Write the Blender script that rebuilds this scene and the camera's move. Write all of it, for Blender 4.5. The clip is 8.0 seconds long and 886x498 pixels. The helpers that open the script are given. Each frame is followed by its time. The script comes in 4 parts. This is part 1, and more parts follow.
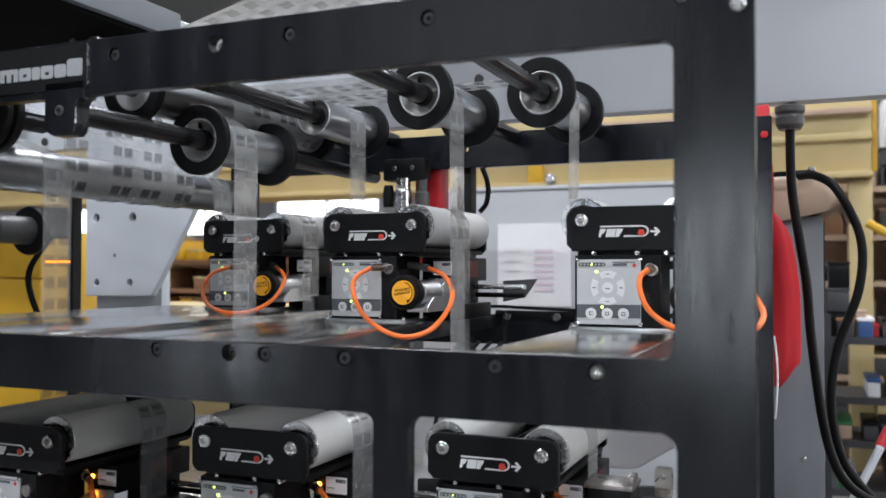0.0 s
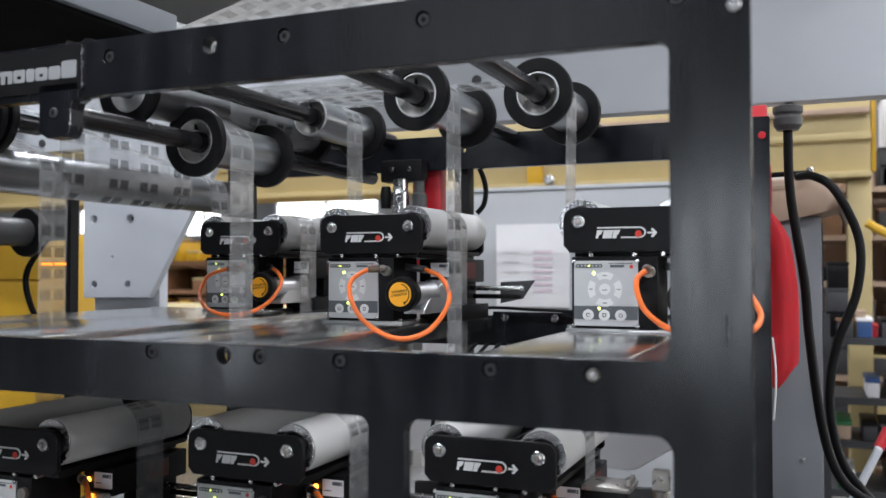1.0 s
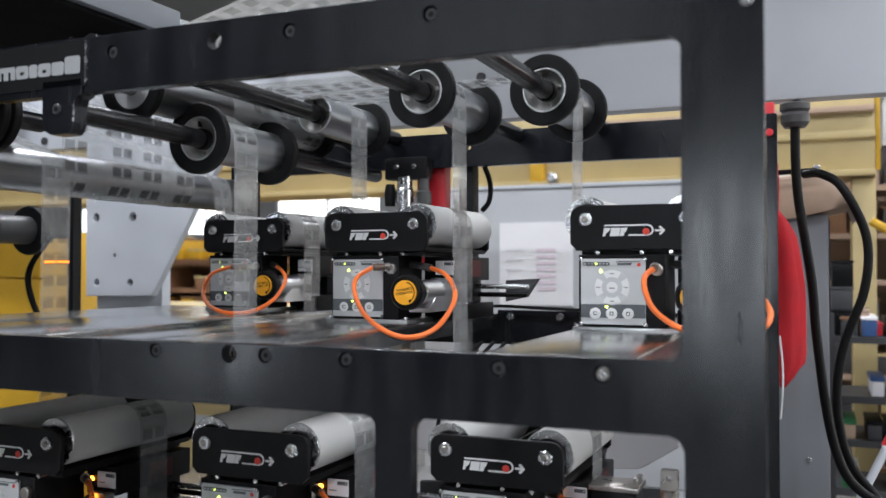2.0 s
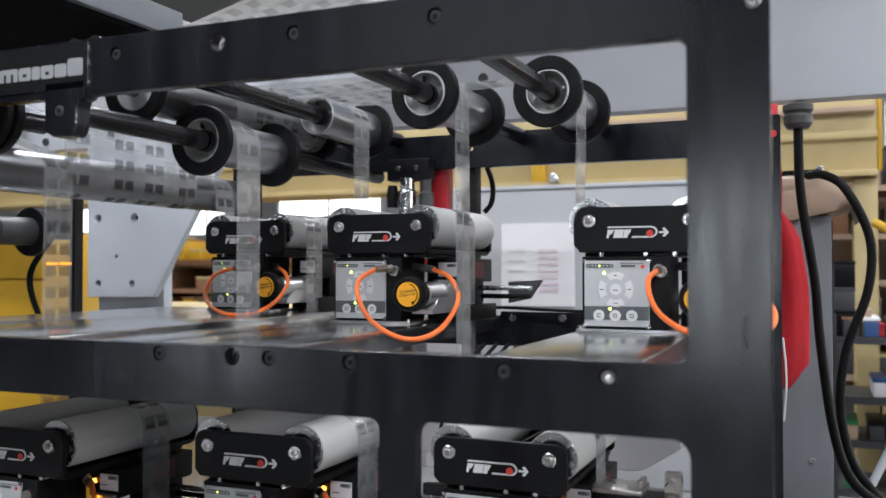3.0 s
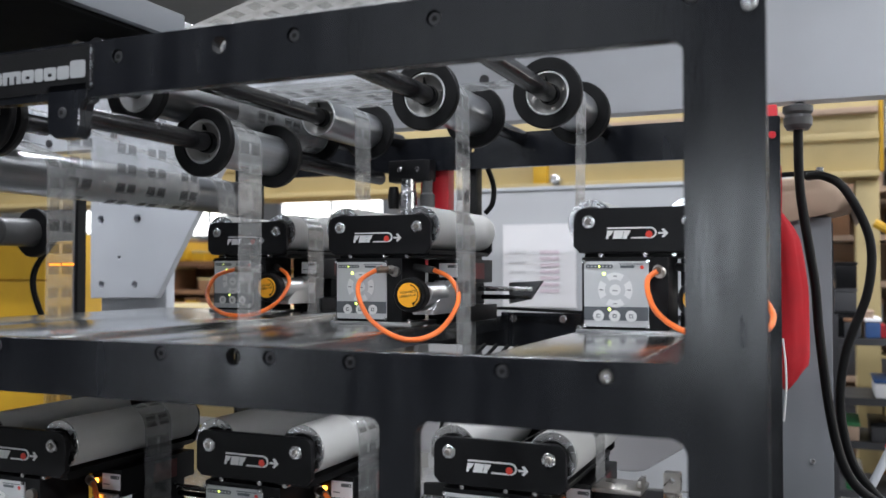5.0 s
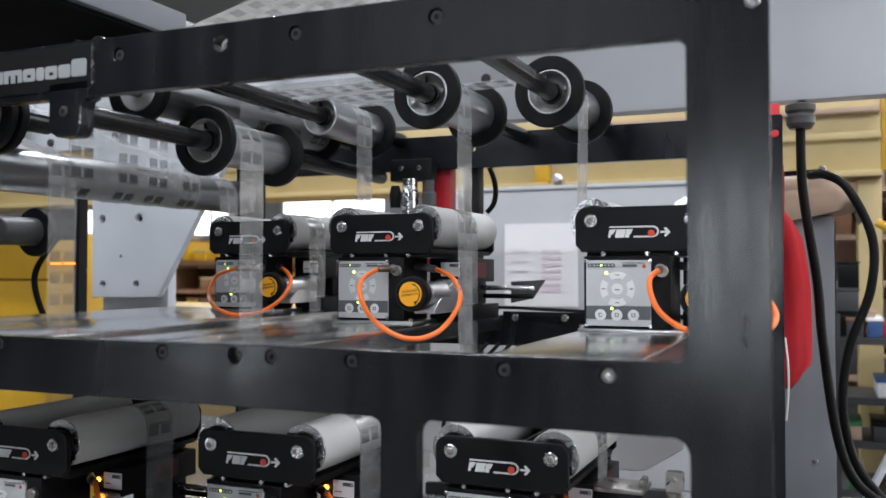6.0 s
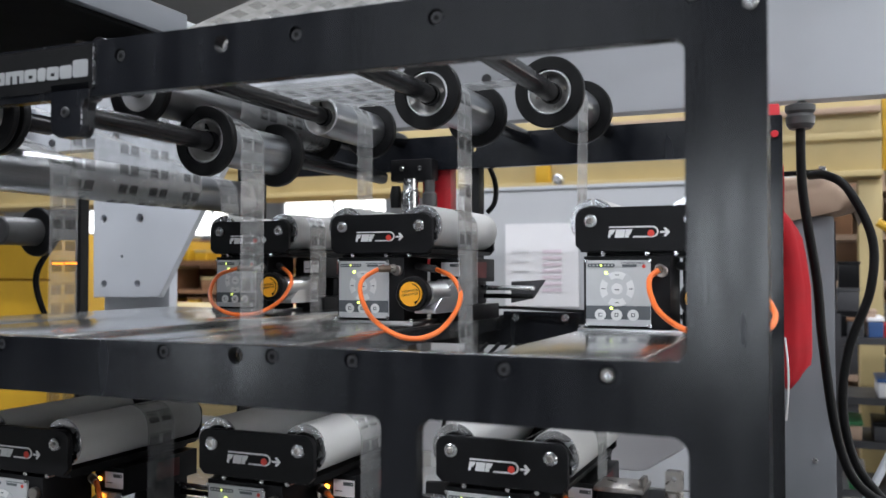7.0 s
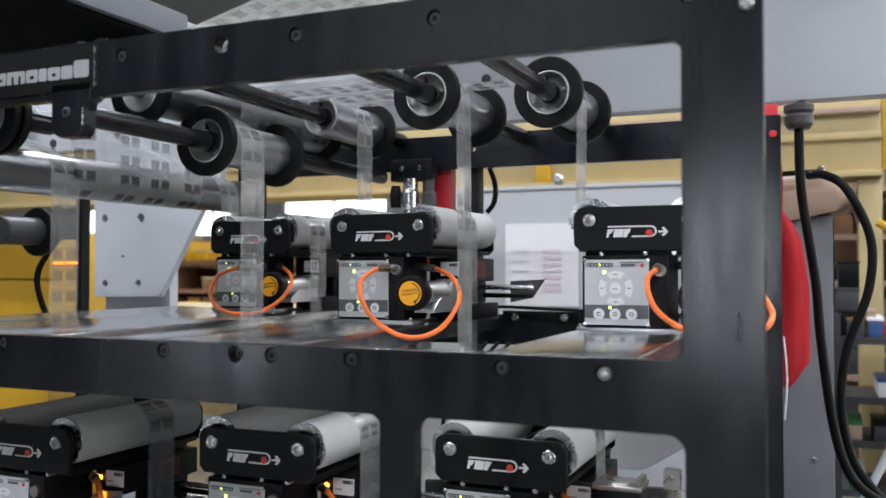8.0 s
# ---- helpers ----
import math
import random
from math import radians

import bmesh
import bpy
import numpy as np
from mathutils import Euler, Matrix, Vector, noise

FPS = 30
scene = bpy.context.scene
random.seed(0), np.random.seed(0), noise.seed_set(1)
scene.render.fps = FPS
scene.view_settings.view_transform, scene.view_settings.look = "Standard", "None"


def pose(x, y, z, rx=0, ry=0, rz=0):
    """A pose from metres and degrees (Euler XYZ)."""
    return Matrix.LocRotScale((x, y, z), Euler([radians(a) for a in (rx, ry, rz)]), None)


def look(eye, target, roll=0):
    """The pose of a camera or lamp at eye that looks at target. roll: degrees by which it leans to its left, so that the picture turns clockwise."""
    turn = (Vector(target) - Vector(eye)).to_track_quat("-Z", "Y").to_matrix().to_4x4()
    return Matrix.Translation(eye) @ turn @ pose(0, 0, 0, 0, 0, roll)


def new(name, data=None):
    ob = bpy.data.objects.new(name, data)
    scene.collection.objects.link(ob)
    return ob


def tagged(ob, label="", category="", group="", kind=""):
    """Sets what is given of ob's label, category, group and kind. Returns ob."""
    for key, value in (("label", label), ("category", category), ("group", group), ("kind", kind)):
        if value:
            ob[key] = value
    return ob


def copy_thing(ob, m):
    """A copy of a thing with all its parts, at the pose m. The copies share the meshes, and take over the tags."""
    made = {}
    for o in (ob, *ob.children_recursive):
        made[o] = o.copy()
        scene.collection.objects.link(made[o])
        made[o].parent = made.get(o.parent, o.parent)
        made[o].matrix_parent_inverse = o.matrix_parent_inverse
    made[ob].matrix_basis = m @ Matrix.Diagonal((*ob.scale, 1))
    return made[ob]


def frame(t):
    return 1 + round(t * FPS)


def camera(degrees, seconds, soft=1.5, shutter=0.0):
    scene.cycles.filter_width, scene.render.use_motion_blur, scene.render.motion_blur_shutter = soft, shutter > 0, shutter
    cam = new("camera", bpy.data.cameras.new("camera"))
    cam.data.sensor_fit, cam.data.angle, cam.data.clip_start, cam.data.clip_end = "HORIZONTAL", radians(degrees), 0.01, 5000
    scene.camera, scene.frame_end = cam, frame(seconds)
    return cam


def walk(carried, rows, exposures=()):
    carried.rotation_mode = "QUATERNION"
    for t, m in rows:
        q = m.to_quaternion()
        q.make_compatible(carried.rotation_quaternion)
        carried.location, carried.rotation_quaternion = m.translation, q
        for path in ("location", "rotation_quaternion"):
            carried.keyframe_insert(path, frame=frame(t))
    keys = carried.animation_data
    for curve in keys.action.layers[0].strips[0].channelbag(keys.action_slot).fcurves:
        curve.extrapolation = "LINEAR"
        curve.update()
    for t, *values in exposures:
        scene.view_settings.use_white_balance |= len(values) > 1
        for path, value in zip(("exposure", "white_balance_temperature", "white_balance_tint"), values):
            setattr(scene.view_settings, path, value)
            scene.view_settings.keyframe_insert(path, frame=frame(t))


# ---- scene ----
cam = camera(52.7, 8.0)
PATH = [
    (0, (0.13, -0.917, 1.386), (-0.641, 0.929, 1.433), 0.1),
    (0.5, (0.129, -0.911, 1.387), (-0.643, 0.934, 1.432), 0.0),
    (1, (0.133, -0.911, 1.388), (-0.637, 0.934, 1.436), 0.0),
    (1.5, (0.128, -0.906, 1.387), (-0.644, 0.939, 1.432), 0.0),
    (3, (0.117, -0.902, 1.39), (-0.657, 0.941, 1.435), 0.0),
    (3.5, (0.12, -0.908, 1.393), (-0.655, 0.935, 1.442), 0.0),
    (4, (0.121, -0.906, 1.392), (-0.654, 0.937, 1.439), 0.0),
    (4.5, (0.124, -0.908, 1.39), (-0.653, 0.934, 1.438), -0.0),
    (6, (0.122, -0.905, 1.388), (-0.661, 0.935, 1.435), -0.0),
    (6.5, (0.124, -0.906, 1.387), (-0.658, 0.935, 1.433), -0.0),
    (7, (0.125, -0.908, 1.388), (-0.66, 0.93, 1.435), -0.0),
    (7.5, (0.127, -0.911, 1.386), (-0.659, 0.927, 1.432), -0.1),
    (8, (0.13, -0.913, 1.387), (-0.657, 0.925, 1.434), -0.0),
]
walk(cam, [(t, look(eye, target, roll)) for t, eye, target, roll in PATH])

cam.data.dof.use_dof, cam.data.dof.focus_distance, cam.data.dof.aperture_fstop = True, 1.65, 4.3

# ---- world and light ----
world = bpy.data.worlds.new("hall_air")
scene.world = world
world.use_nodes = True
world.node_tree.nodes["Background"].inputs[0].default_value = (0.75, 0.85, 1.0, 1)
world.node_tree.nodes["Background"].inputs[1].default_value = 0.02
scene.view_settings.exposure = 0.0


# ---- materials ----
def mat(name, color, rough=0.5, metal=0.0, var=0.12, scale=18.0, bump=0.0, bscale=300.0, stretch=(1, 1, 1),
        spec=0.5, coat=0.0, rvar=0.12, random_tint=0.0):
    m = bpy.data.materials.new(name)
    m.use_nodes = True
    nt = m.node_tree
    b = nt.nodes["Principled BSDF"]
    tc = nt.nodes.new("ShaderNodeTexCoord")
    mp = nt.nodes.new("ShaderNodeMapping")
    mp.inputs["Scale"].default_value = stretch
    nt.links.new(tc.outputs["Object"], mp.inputs[0])
    n1 = nt.nodes.new("ShaderNodeTexNoise")
    n1.inputs["Scale"].default_value, n1.inputs["Detail"].default_value = scale, 6
    nt.links.new(mp.outputs[0], n1.inputs["Vector"])
    n2 = nt.nodes.new("ShaderNodeTexNoise")
    n2.inputs["Scale"].default_value, n2.inputs["Detail"].default_value = bscale, 3
    nt.links.new(mp.outputs[0], n2.inputs["Vector"])
    mix = nt.nodes.new("ShaderNodeMix")
    mix.data_type = "RGBA"
    lo = [c * (1 - var) for c in color]
    hi = [min(1, c * (1 + var)) for c in color]
    mix.inputs[6].default_value, mix.inputs[7].default_value = (*lo, 1), (*hi, 1)
    add = nt.nodes.new("ShaderNodeMath")
    add.operation = "MULTIPLY_ADD"
    add.inputs[1].default_value = 0.35
    nt.links.new(n2.outputs[0], add.inputs[0])
    sub = nt.nodes.new("ShaderNodeMath")
    sub.operation = "MULTIPLY_ADD"
    sub.inputs[1].default_value, sub.inputs[2].default_value = 1.6, -0.48
    nt.links.new(n1.outputs[0], sub.inputs[0])
    nt.links.new(sub.outputs[0], add.inputs[2])
    nt.links.new(add.outputs[0], mix.inputs[0])
    nt.links.new(mix.outputs[2], b.inputs["Base Color"])
    rr = nt.nodes.new("ShaderNodeMapRange")
    rr.inputs[3].default_value, rr.inputs[4].default_value = max(0.02, rough - rvar), min(1, rough + rvar)
    nt.links.new(n1.outputs[0], rr.inputs[0])
    nt.links.new(rr.outputs[0], b.inputs["Roughness"])
    b.inputs["Metallic"].default_value = metal
    b.inputs["Specular IOR Level"].default_value = spec
    b.inputs["Coat Weight"].default_value = coat
    if bump:
        bp = nt.nodes.new("ShaderNodeBump")
        bp.inputs["Strength"].default_value, bp.inputs["Distance"].default_value = bump, 0.001
        nt.links.new(n2.outputs[0], bp.inputs["Height"])
        nt.links.new(bp.outputs[0], b.inputs["Normal"])
    return m


def glow(name, color, strength):
    m = bpy.data.materials.new(name)
    m.use_nodes = True
    b = m.node_tree.nodes["Principled BSDF"]
    b.inputs["Base Color"].default_value = (*color, 1)
    b.inputs["Emission Color"].default_value = (*color, 1)
    b.inputs["Emission Strength"].default_value = strength
    return m


def film_mat(name, milk, tint, rough=0.2, gloss=1.0, clear=0.986):
    """Clear plastic film: mostly transparent, a little milky, glossy."""
    m = bpy.data.materials.new(name)
    m.use_nodes = True
    nt = m.node_tree
    nt.nodes.remove(nt.nodes["Principled BSDF"])
    out = nt.nodes["Material Output"]
    tr = nt.nodes.new("ShaderNodeBsdfTransparent")
    tr.inputs[0].default_value = (clear, clear, clear, 1)
    df = nt.nodes.new("ShaderNodeBsdfDiffuse")
    df.inputs[0].default_value = (*tint, 1)
    tl = nt.nodes.new("ShaderNodeBsdfTranslucent")
    tl.inputs[0].default_value = (*tint, 1)
    m0 = nt.nodes.new("ShaderNodeMixShader")
    m0.inputs[0].default_value = 0.4
    nt.links.new(df.outputs[0], m0.inputs[1])
    nt.links.new(tl.outputs[0], m0.inputs[2])
    gl = nt.nodes.new("ShaderNodeBsdfGlossy")
    gl.inputs["Roughness"].default_value = rough
    tc = nt.nodes.new("ShaderNodeTexCoord")
    no = nt.nodes.new("ShaderNodeTexNoise")
    no.inputs["Scale"].default_value, no.inputs["Detail"].default_value = 26, 4
    nt.links.new(tc.outputs["Object"], no.inputs["Vector"])
    rg = nt.nodes.new("ShaderNodeMapRange")
    rg.inputs[1].default_value, rg.inputs[2].default_value = 0.3, 0.7
    rg.inputs[3].default_value, rg.inputs[4].default_value = milk * 0.75, milk * 1.3
    nt.links.new(no.outputs[0], rg.inputs[0])
    m1 = nt.nodes.new("ShaderNodeMixShader")
    nt.links.new(rg.outputs[0], m1.inputs[0])
    nt.links.new(tr.outputs[0], m1.inputs[1])
    nt.links.new(m0.outputs[0], m1.inputs[2])
    bp = nt.nodes.new("ShaderNodeBump")
    bp.inputs["Strength"].default_value, bp.inputs["Distance"].default_value = 0.05, 0.004
    nt.links.new(no.outputs[0], bp.inputs["Height"])
    nt.links.new(bp.outputs[0], gl.inputs["Normal"])
    lw = nt.nodes.new("ShaderNodeLayerWeight")
    lw.inputs[0].default_value = 0.5
    pw = nt.nodes.new("ShaderNodeMath")
    pw.operation = "POWER"
    pw.inputs[1].default_value = 4.0
    nt.links.new(lw.outputs["Facing"], pw.inputs[0])
    fr = nt.nodes.new("ShaderNodeMath")
    fr.operation = "MULTIPLY_ADD"
    fr.inputs[1].default_value, fr.inputs[2].default_value = 0.45 * gloss, 0.045 * gloss
    nt.links.new(pw.outputs[0], fr.inputs[0])
    m2 = nt.nodes.new("ShaderNodeMixShader")
    nt.links.new(fr.outputs[0], m2.inputs[0])
    nt.links.new(m1.outputs[0], m2.inputs[1])
    nt.links.new(gl.outputs[0], m2.inputs[2])
    nt.links.new(m2.outputs[0], out.inputs[0])
    return m


ANOD = mat("black_anodised", (0.008, 0.009, 0.012), 0.21, 0.0, 0.35, 26, 0.14, 300, (1, 1, 0.16), 0.42, rvar=0.20)
BLACK = mat("black_painted_steel", (0.006, 0.006, 0.007), 0.40, 0, 0.3, 30, 0.05, 500, spec=0.18)
RUBBER = mat("black_plastic", (0.006, 0.006, 0.0065), 0.42, 0, 0.3, 40, 0.08, 600, spec=0.16)
GLOSSBLACK = mat("black_shaft", (0.006, 0.006, 0.007), 0.25, 0, 0.3, 30, 0.03, 600, spec=0.4, rvar=0.06)
STEEL = mat("turned_steel", (0.62, 0.62, 0.63), 0.26, 1, 0.1, 60, 0.1, 700)
ALU = mat("brushed_aluminium", (0.66, 0.67, 0.68), 0.30, 1, 0.1, 14, 0.10, 500, (1, 0.08, 1), rvar=0.08)
TRAYMAT = mat("milled_aluminium_tray", (0.60, 0.61, 0.615), 0.20, 1, 0.12, 8, 0.08, 300, (1, 0.1, 1), rvar=0.08)
RIMM = mat("satin_steel_rim", (0.80, 0.80, 0.81), 0.46, 1, 0.05, 60)
HUBM = mat("dark_turned_hub", (0.62, 0.61, 0.60), 0.50, 1, 0.2, 60, 0.1, 700)
TUBE = mat("aluminium_roller_tube", (0.44, 0.46, 0.48), 0.33, 1, 0.30, 70, 0.10, 300, (1, 0.04, 1), rvar=0.14)
LONGT = mat("dull_roller_tube", (0.25, 0.255, 0.265), 0.33, 1, 0.25, 50, 0.10, 300, (1, 0.06, 1), rvar=0.14)
WHITE = mat("white_roller_coating", (0.47, 0.47, 0.465), 0.55, 0, 0.05, 12, 0.12, 900, rvar=0.06)
BEAMG = mat("pale_grey_beam_paint", (0.56, 0.58, 0.62), 0.45, 0, 0.05, 5, 0.05, 260)
GREY = mat("grey_machine_paint", (0.50, 0.52, 0.56), 0.45, 0, 0.05, 5, 0.05, 260)
CABG = mat("cabinet_grey_paint", (0.20, 0.21, 0.23), 0.5, 0, 0.07, 5, 0.05, 260)
PALE = mat("pale_board", (0.44, 0.45, 0.47), 0.6, 0, 0.05, 4, 0.05, 260)
HOODG = mat("hood_grey_paint", (0.17, 0.18, 0.20), 0.4, 0, 0.06, 5, 0.04, 260)
GREYD = mat("dark_grey_paint", (0.045, 0.045, 0.05), 0.5, 0, 0.2, 8, 0.05, 260)
REDP = mat("red_paint", (0.55, 0.02, 0.03), 0.4, 0, 0.15, 20, 0.04, 300)
REDC = mat("red_cloth", (0.43, 0.008, 0.016), 0.85, 0, 0.18, 25, 0.4, 900)
GREENP = mat("green_plastic", (0.03, 0.16, 0.06), 0.5, 0, 0.15, 20)
BLUEP = mat("blue_plastic", (0.03, 0.08, 0.22), 0.5, 0, 0.15, 20)
REFLECTW = mat("white_reflector", (0.76, 0.78, 0.80), 0.7, 0, 0.06, 1.5, 0.1, 60)
YEL = mat("yellow_machine_paint", (0.56, 0.32, 0.015), 0.45, 0, 0.12, 8, 0.05, 200)
CREAM = mat("cream_yellow_paint", (0.47, 0.37, 0.18), 0.5, 0, 0.12, 4, 0.05, 200)
BROWN = mat("brown_board", (0.20, 0.10, 0.05), 0.6, 0, 0.3, 6, 0.1, 200)
TAN = mat("tan_cover", (0.42, 0.30, 0.22), 0.7, 0, 0.12, 9, 0.2, 400)
ORANGE = mat("orange_cable", (0.85, 0.17, 0.03), 0.42, 0, 0.08, 60, 0.05, 600)
NICKEL = mat("nickel_plug", (0.40, 0.375, 0.35), 0.3, 1, 0.15, 60)
UNDERSHADE = mat("underside_shade_black", (0.008, 0.008, 0.008), 0.95, 0, 0.3, 20, 0.2, 300, spec=0.03, rvar=0.03)
PLUGM = mat("bronze_plug", (0.20, 0.15, 0.12), 0.35, 1, 0.2, 60)
PLUGGREY = mat("grey_plug", (0.06, 0.06, 0.062), 0.40, 0, 0.15, 60)
PANEL = mat("grey_panel_foil", (0.50, 0.51, 0.52), 0.42, 0, 0.04, 30, 0.03, 600)
PANELD = mat("dark_panel_foil", (0.09, 0.10, 0.11), 0.42, 0, 0.1, 30)
WPRINT = mat("white_print", (0.72, 0.72, 0.72), 0.5, 0, 0.04, 60)
PLATEP = mat("grey_white_plate_print", (0.35, 0.36, 0.37), 0.5, 0, 0.05, 60)
RPRINT = mat("red_print", (0.70, 0.05, 0.03), 0.45, 0, 0.08, 60)
YKNOB = mat("yellow_orange_foil", (0.92, 0.42, 0.02), 0.4, 0, 0.05, 60)
MARK = film_mat("grey_print", 0.03, (0.055, 0.058, 0.060), 0.4, 0.0, 0.80)
MARKF = film_mat("faint_print", 0.09, (0.16, 0.16, 0.16), 0.3)
MARKL = mat("pale_print", (0.64, 0.64, 0.66), 0.5, 0, 0.2, 300)
PAPER = mat("paper", (0.78, 0.77, 0.79), 0.8, 0, 0.03, 10, 0.05, 300)
PINK = mat("pink_print", (0.70, 0.60, 0.66), 0.8, 0, 0.1, 60)
FLOORM = mat("painted_concrete", (0.13, 0.127, 0.12), 0.55, 0, 0.2, 3, 0.2, 90)
WALLM = mat("pale_wall_paint", (0.34, 0.345, 0.35), 0.8, 0, 0.08, 1.5, 0.1, 60)
FILM = film_mat("clear_film_ribbon", 0.20, (0.70, 0.71, 0.71))
LEDY = glow("green_yellow_led", (0.75, 1.0, 0.15), 5)
LEDO = glow("orange_led", (1.0, 0.30, 0.03), 10)
SPOT = glow("orange_sensor_spot", (1.0, 0.22, 0.02), 2.5)
LAMPM = glow("fluorescent_diffuser", (0.95, 0.98, 1.0), 6)
WINB = glow("bright_daylight_pane", (0.86, 0.93, 1.0), 17.0)
WINM = glow("daylight_pane", (1.0, 0.99, 0.96), 4.0)


# ---- mesh helpers ----
def mesh_of(bm, name, material, smooth=24):
    me = bpy.data.meshes.new(name)
    bmesh.ops.recalc_face_normals(bm, faces=bm.faces)
    bm.to_mesh(me)
    bm.free()
    me.materials.append(material)
    if smooth:
        for p in me.polygons:
            p.use_smooth = True
        me.set_sharp_from_angle(angle=radians(smooth))
    return me


def part(name, bm, material, parent, label=""):
    ob = new(name, mesh_of(bm, name, material))
    ob.parent = parent
    return tagged(ob, label)


def thing(name, label, category, group="", m=None, kind=""):
    ob = new(name)
    ob.empty_display_size = 0.05
    if m is not None:
        ob.matrix_basis = m
    return tagged(ob, label, category, group, kind)


def solo(name, bm, material, label, category, group="", kind=""):
    ob = new(name, mesh_of(bm, name, material))
    return tagged(ob, label, category, group, kind)


def box(x0, x1, y0, y1, z0, z1, bevel=0.0, bm=None):
    b = bmesh.new()
    bmesh.ops.create_cube(b, size=1)
    for v in b.verts:
        v.co = ((x0 + x1) / 2 + v.co.x * (x1 - x0), (y0 + y1) / 2 + v.co.y * (y1 - y0), (z0 + z1) / 2 + v.co.z * (z1 - z0))
    if bevel:
        bmesh.ops.bevel(b, geom=list(b.edges), offset=bevel, segments=2, affect="EDGES", profile=0.6)
    return merge(bm, b)


def merge(bm, b):
    if bm is None:
        return b
    me = bpy.data.meshes.new("tmp")
    b.to_mesh(me)
    b.free()
    bm.from_mesh(me)
    bpy.data.meshes.remove(me)
    return bm


def lathe(profile, seg=40, origin=(0, 0, 0), axis="y", bm=None):
    """Turns (along, radius) pairs round an axis through origin."""
    b = bmesh.new()
    rings = []
    for a, r in profile:
        ring = []
        for i in range(seg):
            c, s = math.cos(2 * math.pi * i / seg) * r, math.sin(2 * math.pi * i / seg) * r
            p = {"y": (c, a, s), "z": (c, s, a), "x": (a, c, s)}[axis]
            ring.append(b.verts.new((p[0] + origin[0], p[1] + origin[1], p[2] + origin[2])))
        rings.append(ring)
    for r0, r1 in zip(rings, rings[1:]):
        for i in range(seg):
            j = (i + 1) % seg
            b.faces.new((r0[i], r0[j], r1[j], r1[i]))
    b.faces.new(rings[0])
    b.faces.new(rings[-1][::-1])
    return merge(bm, b)


def disc(x, z, y0, y1, r, ch=0.0, seg=32, bm=None):
    if ch:
        return lathe([(y0, r - ch), (y0 + ch, r), (y1 - ch, r), (y1, r - ch)], seg, (x, 0, z), "y", bm)
    return lathe([(y0, r), (y1, r)], seg, (x, 0, z), "y", bm)


def rrect(x0, x1, z0, z1, r, n=6):
    pts = []
    for cx, cz, a0 in ((x1 - r, z1 - r, 0), (x0 + r, z1 - r, 90), (x0 + r, z0 + r, 180), (x1 - r, z0 + r, 270)):
        for i in range(n + 1):
            a = radians(a0 + 90 * i / n)
            pts.append((cx + r * math.cos(a), cz + r * math.sin(a)))
    return pts


def circle(x, z, r, n=24):
    return [(x + r * math.cos(2 * math.pi * i / n), z + r * math.sin(2 * math.pi * i / n)) for i in range(n)]


def plate_mesh(name, loops, y0, y1, material, bevel=0.0):
    """A plate in the x-z plane from closed loops (the first is the outline, the rest are openings)."""
    cu = bpy.data.curves.new(name, "CURVE")
    cu.dimensions, cu.fill_mode = "2D", "BOTH"
    cu.extrude = (y1 - y0) / 2 - bevel
    cu.bevel_depth, cu.bevel_resolution = bevel, 1
    cu.offset = -bevel
    for pts in loops:
        sp = cu.splines.new("POLY")
        sp.points.add(len(pts) - 1)
        for p, (x, z) in zip(sp.points, pts):
            p.co = (x, z, 0, 1)
        sp.use_cyclic_u = True
    ob = bpy.data.objects.new("tmp", cu)
    scene.collection.objects.link(ob)
    me = bpy.data.meshes.new_from_object(ob.evaluated_get(bpy.context.evaluated_depsgraph_get()))
    bpy.data.objects.remove(ob)
    bm = bmesh.new()
    bm.from_mesh(me)
    bmesh.ops.remove_doubles(bm, verts=bm.verts, dist=1e-5)
    bm.to_mesh(me)
    bm.free()
    me.transform(Matrix.Translation((0, (y0 + y1) / 2, 0)) @ Matrix.Rotation(radians(90), 4, "X"))
    me.materials.clear()
    me.materials.append(material)
    for p in me.polygons:
        p.use_smooth = False
    return me


def plate(name, loops, y0, y1, material, parent, label="", bevel=0.0):
    ob = new(name, plate_mesh(name, loops, y0, y1, material, bevel))
    ob.parent = parent
    return tagged(ob, label)


def tube(points, r, seg=10, smooth=6, bm=None):
    """A round cable through points, with a rounded course."""
    P = [Vector(p) for p in points]
    course = []
    for i in range(len(P) - 1):
        p0, p1, p2, p3 = P[max(i - 1, 0)], P[i], P[i + 1], P[min(i + 2, len(P) - 1)]
        for k in range(smooth):
            t = k / smooth
            course.append(0.5 * (2 * p1 + (p2 - p0) * t + (2 * p0 - 5 * p1 + 4 * p2 - p3) * t * t + (3 * p1 - p0 - 3 * p2 + p3) * t ** 3))
    course.append(P[-1])
    b = bmesh.new()
    rings, up = [], Vector((0.3, 1, 0.2)).normalized()
    for i, c in enumerate(course):
        d = (course[min(i + 1, len(course) - 1)] - course[max(i - 1, 0)]).normalized()
        side = d.cross(up).normalized()
        up = side.cross(d).normalized()
        rings.append([b.verts.new(c + r * (math.cos(2 * math.pi * k / seg) * side + math.sin(2 * math.pi * k / seg) * up)) for k in range(seg)])
    for r0, r1 in zip(rings, rings[1:]):
        for k in range(seg):
            b.faces.new((r0[k], r0[(k + 1) % seg], r1[(k + 1) % seg], r1[k]))
    b.faces.new(rings[0])
    b.faces.new(rings[-1][::-1])
    return merge(bm, b)


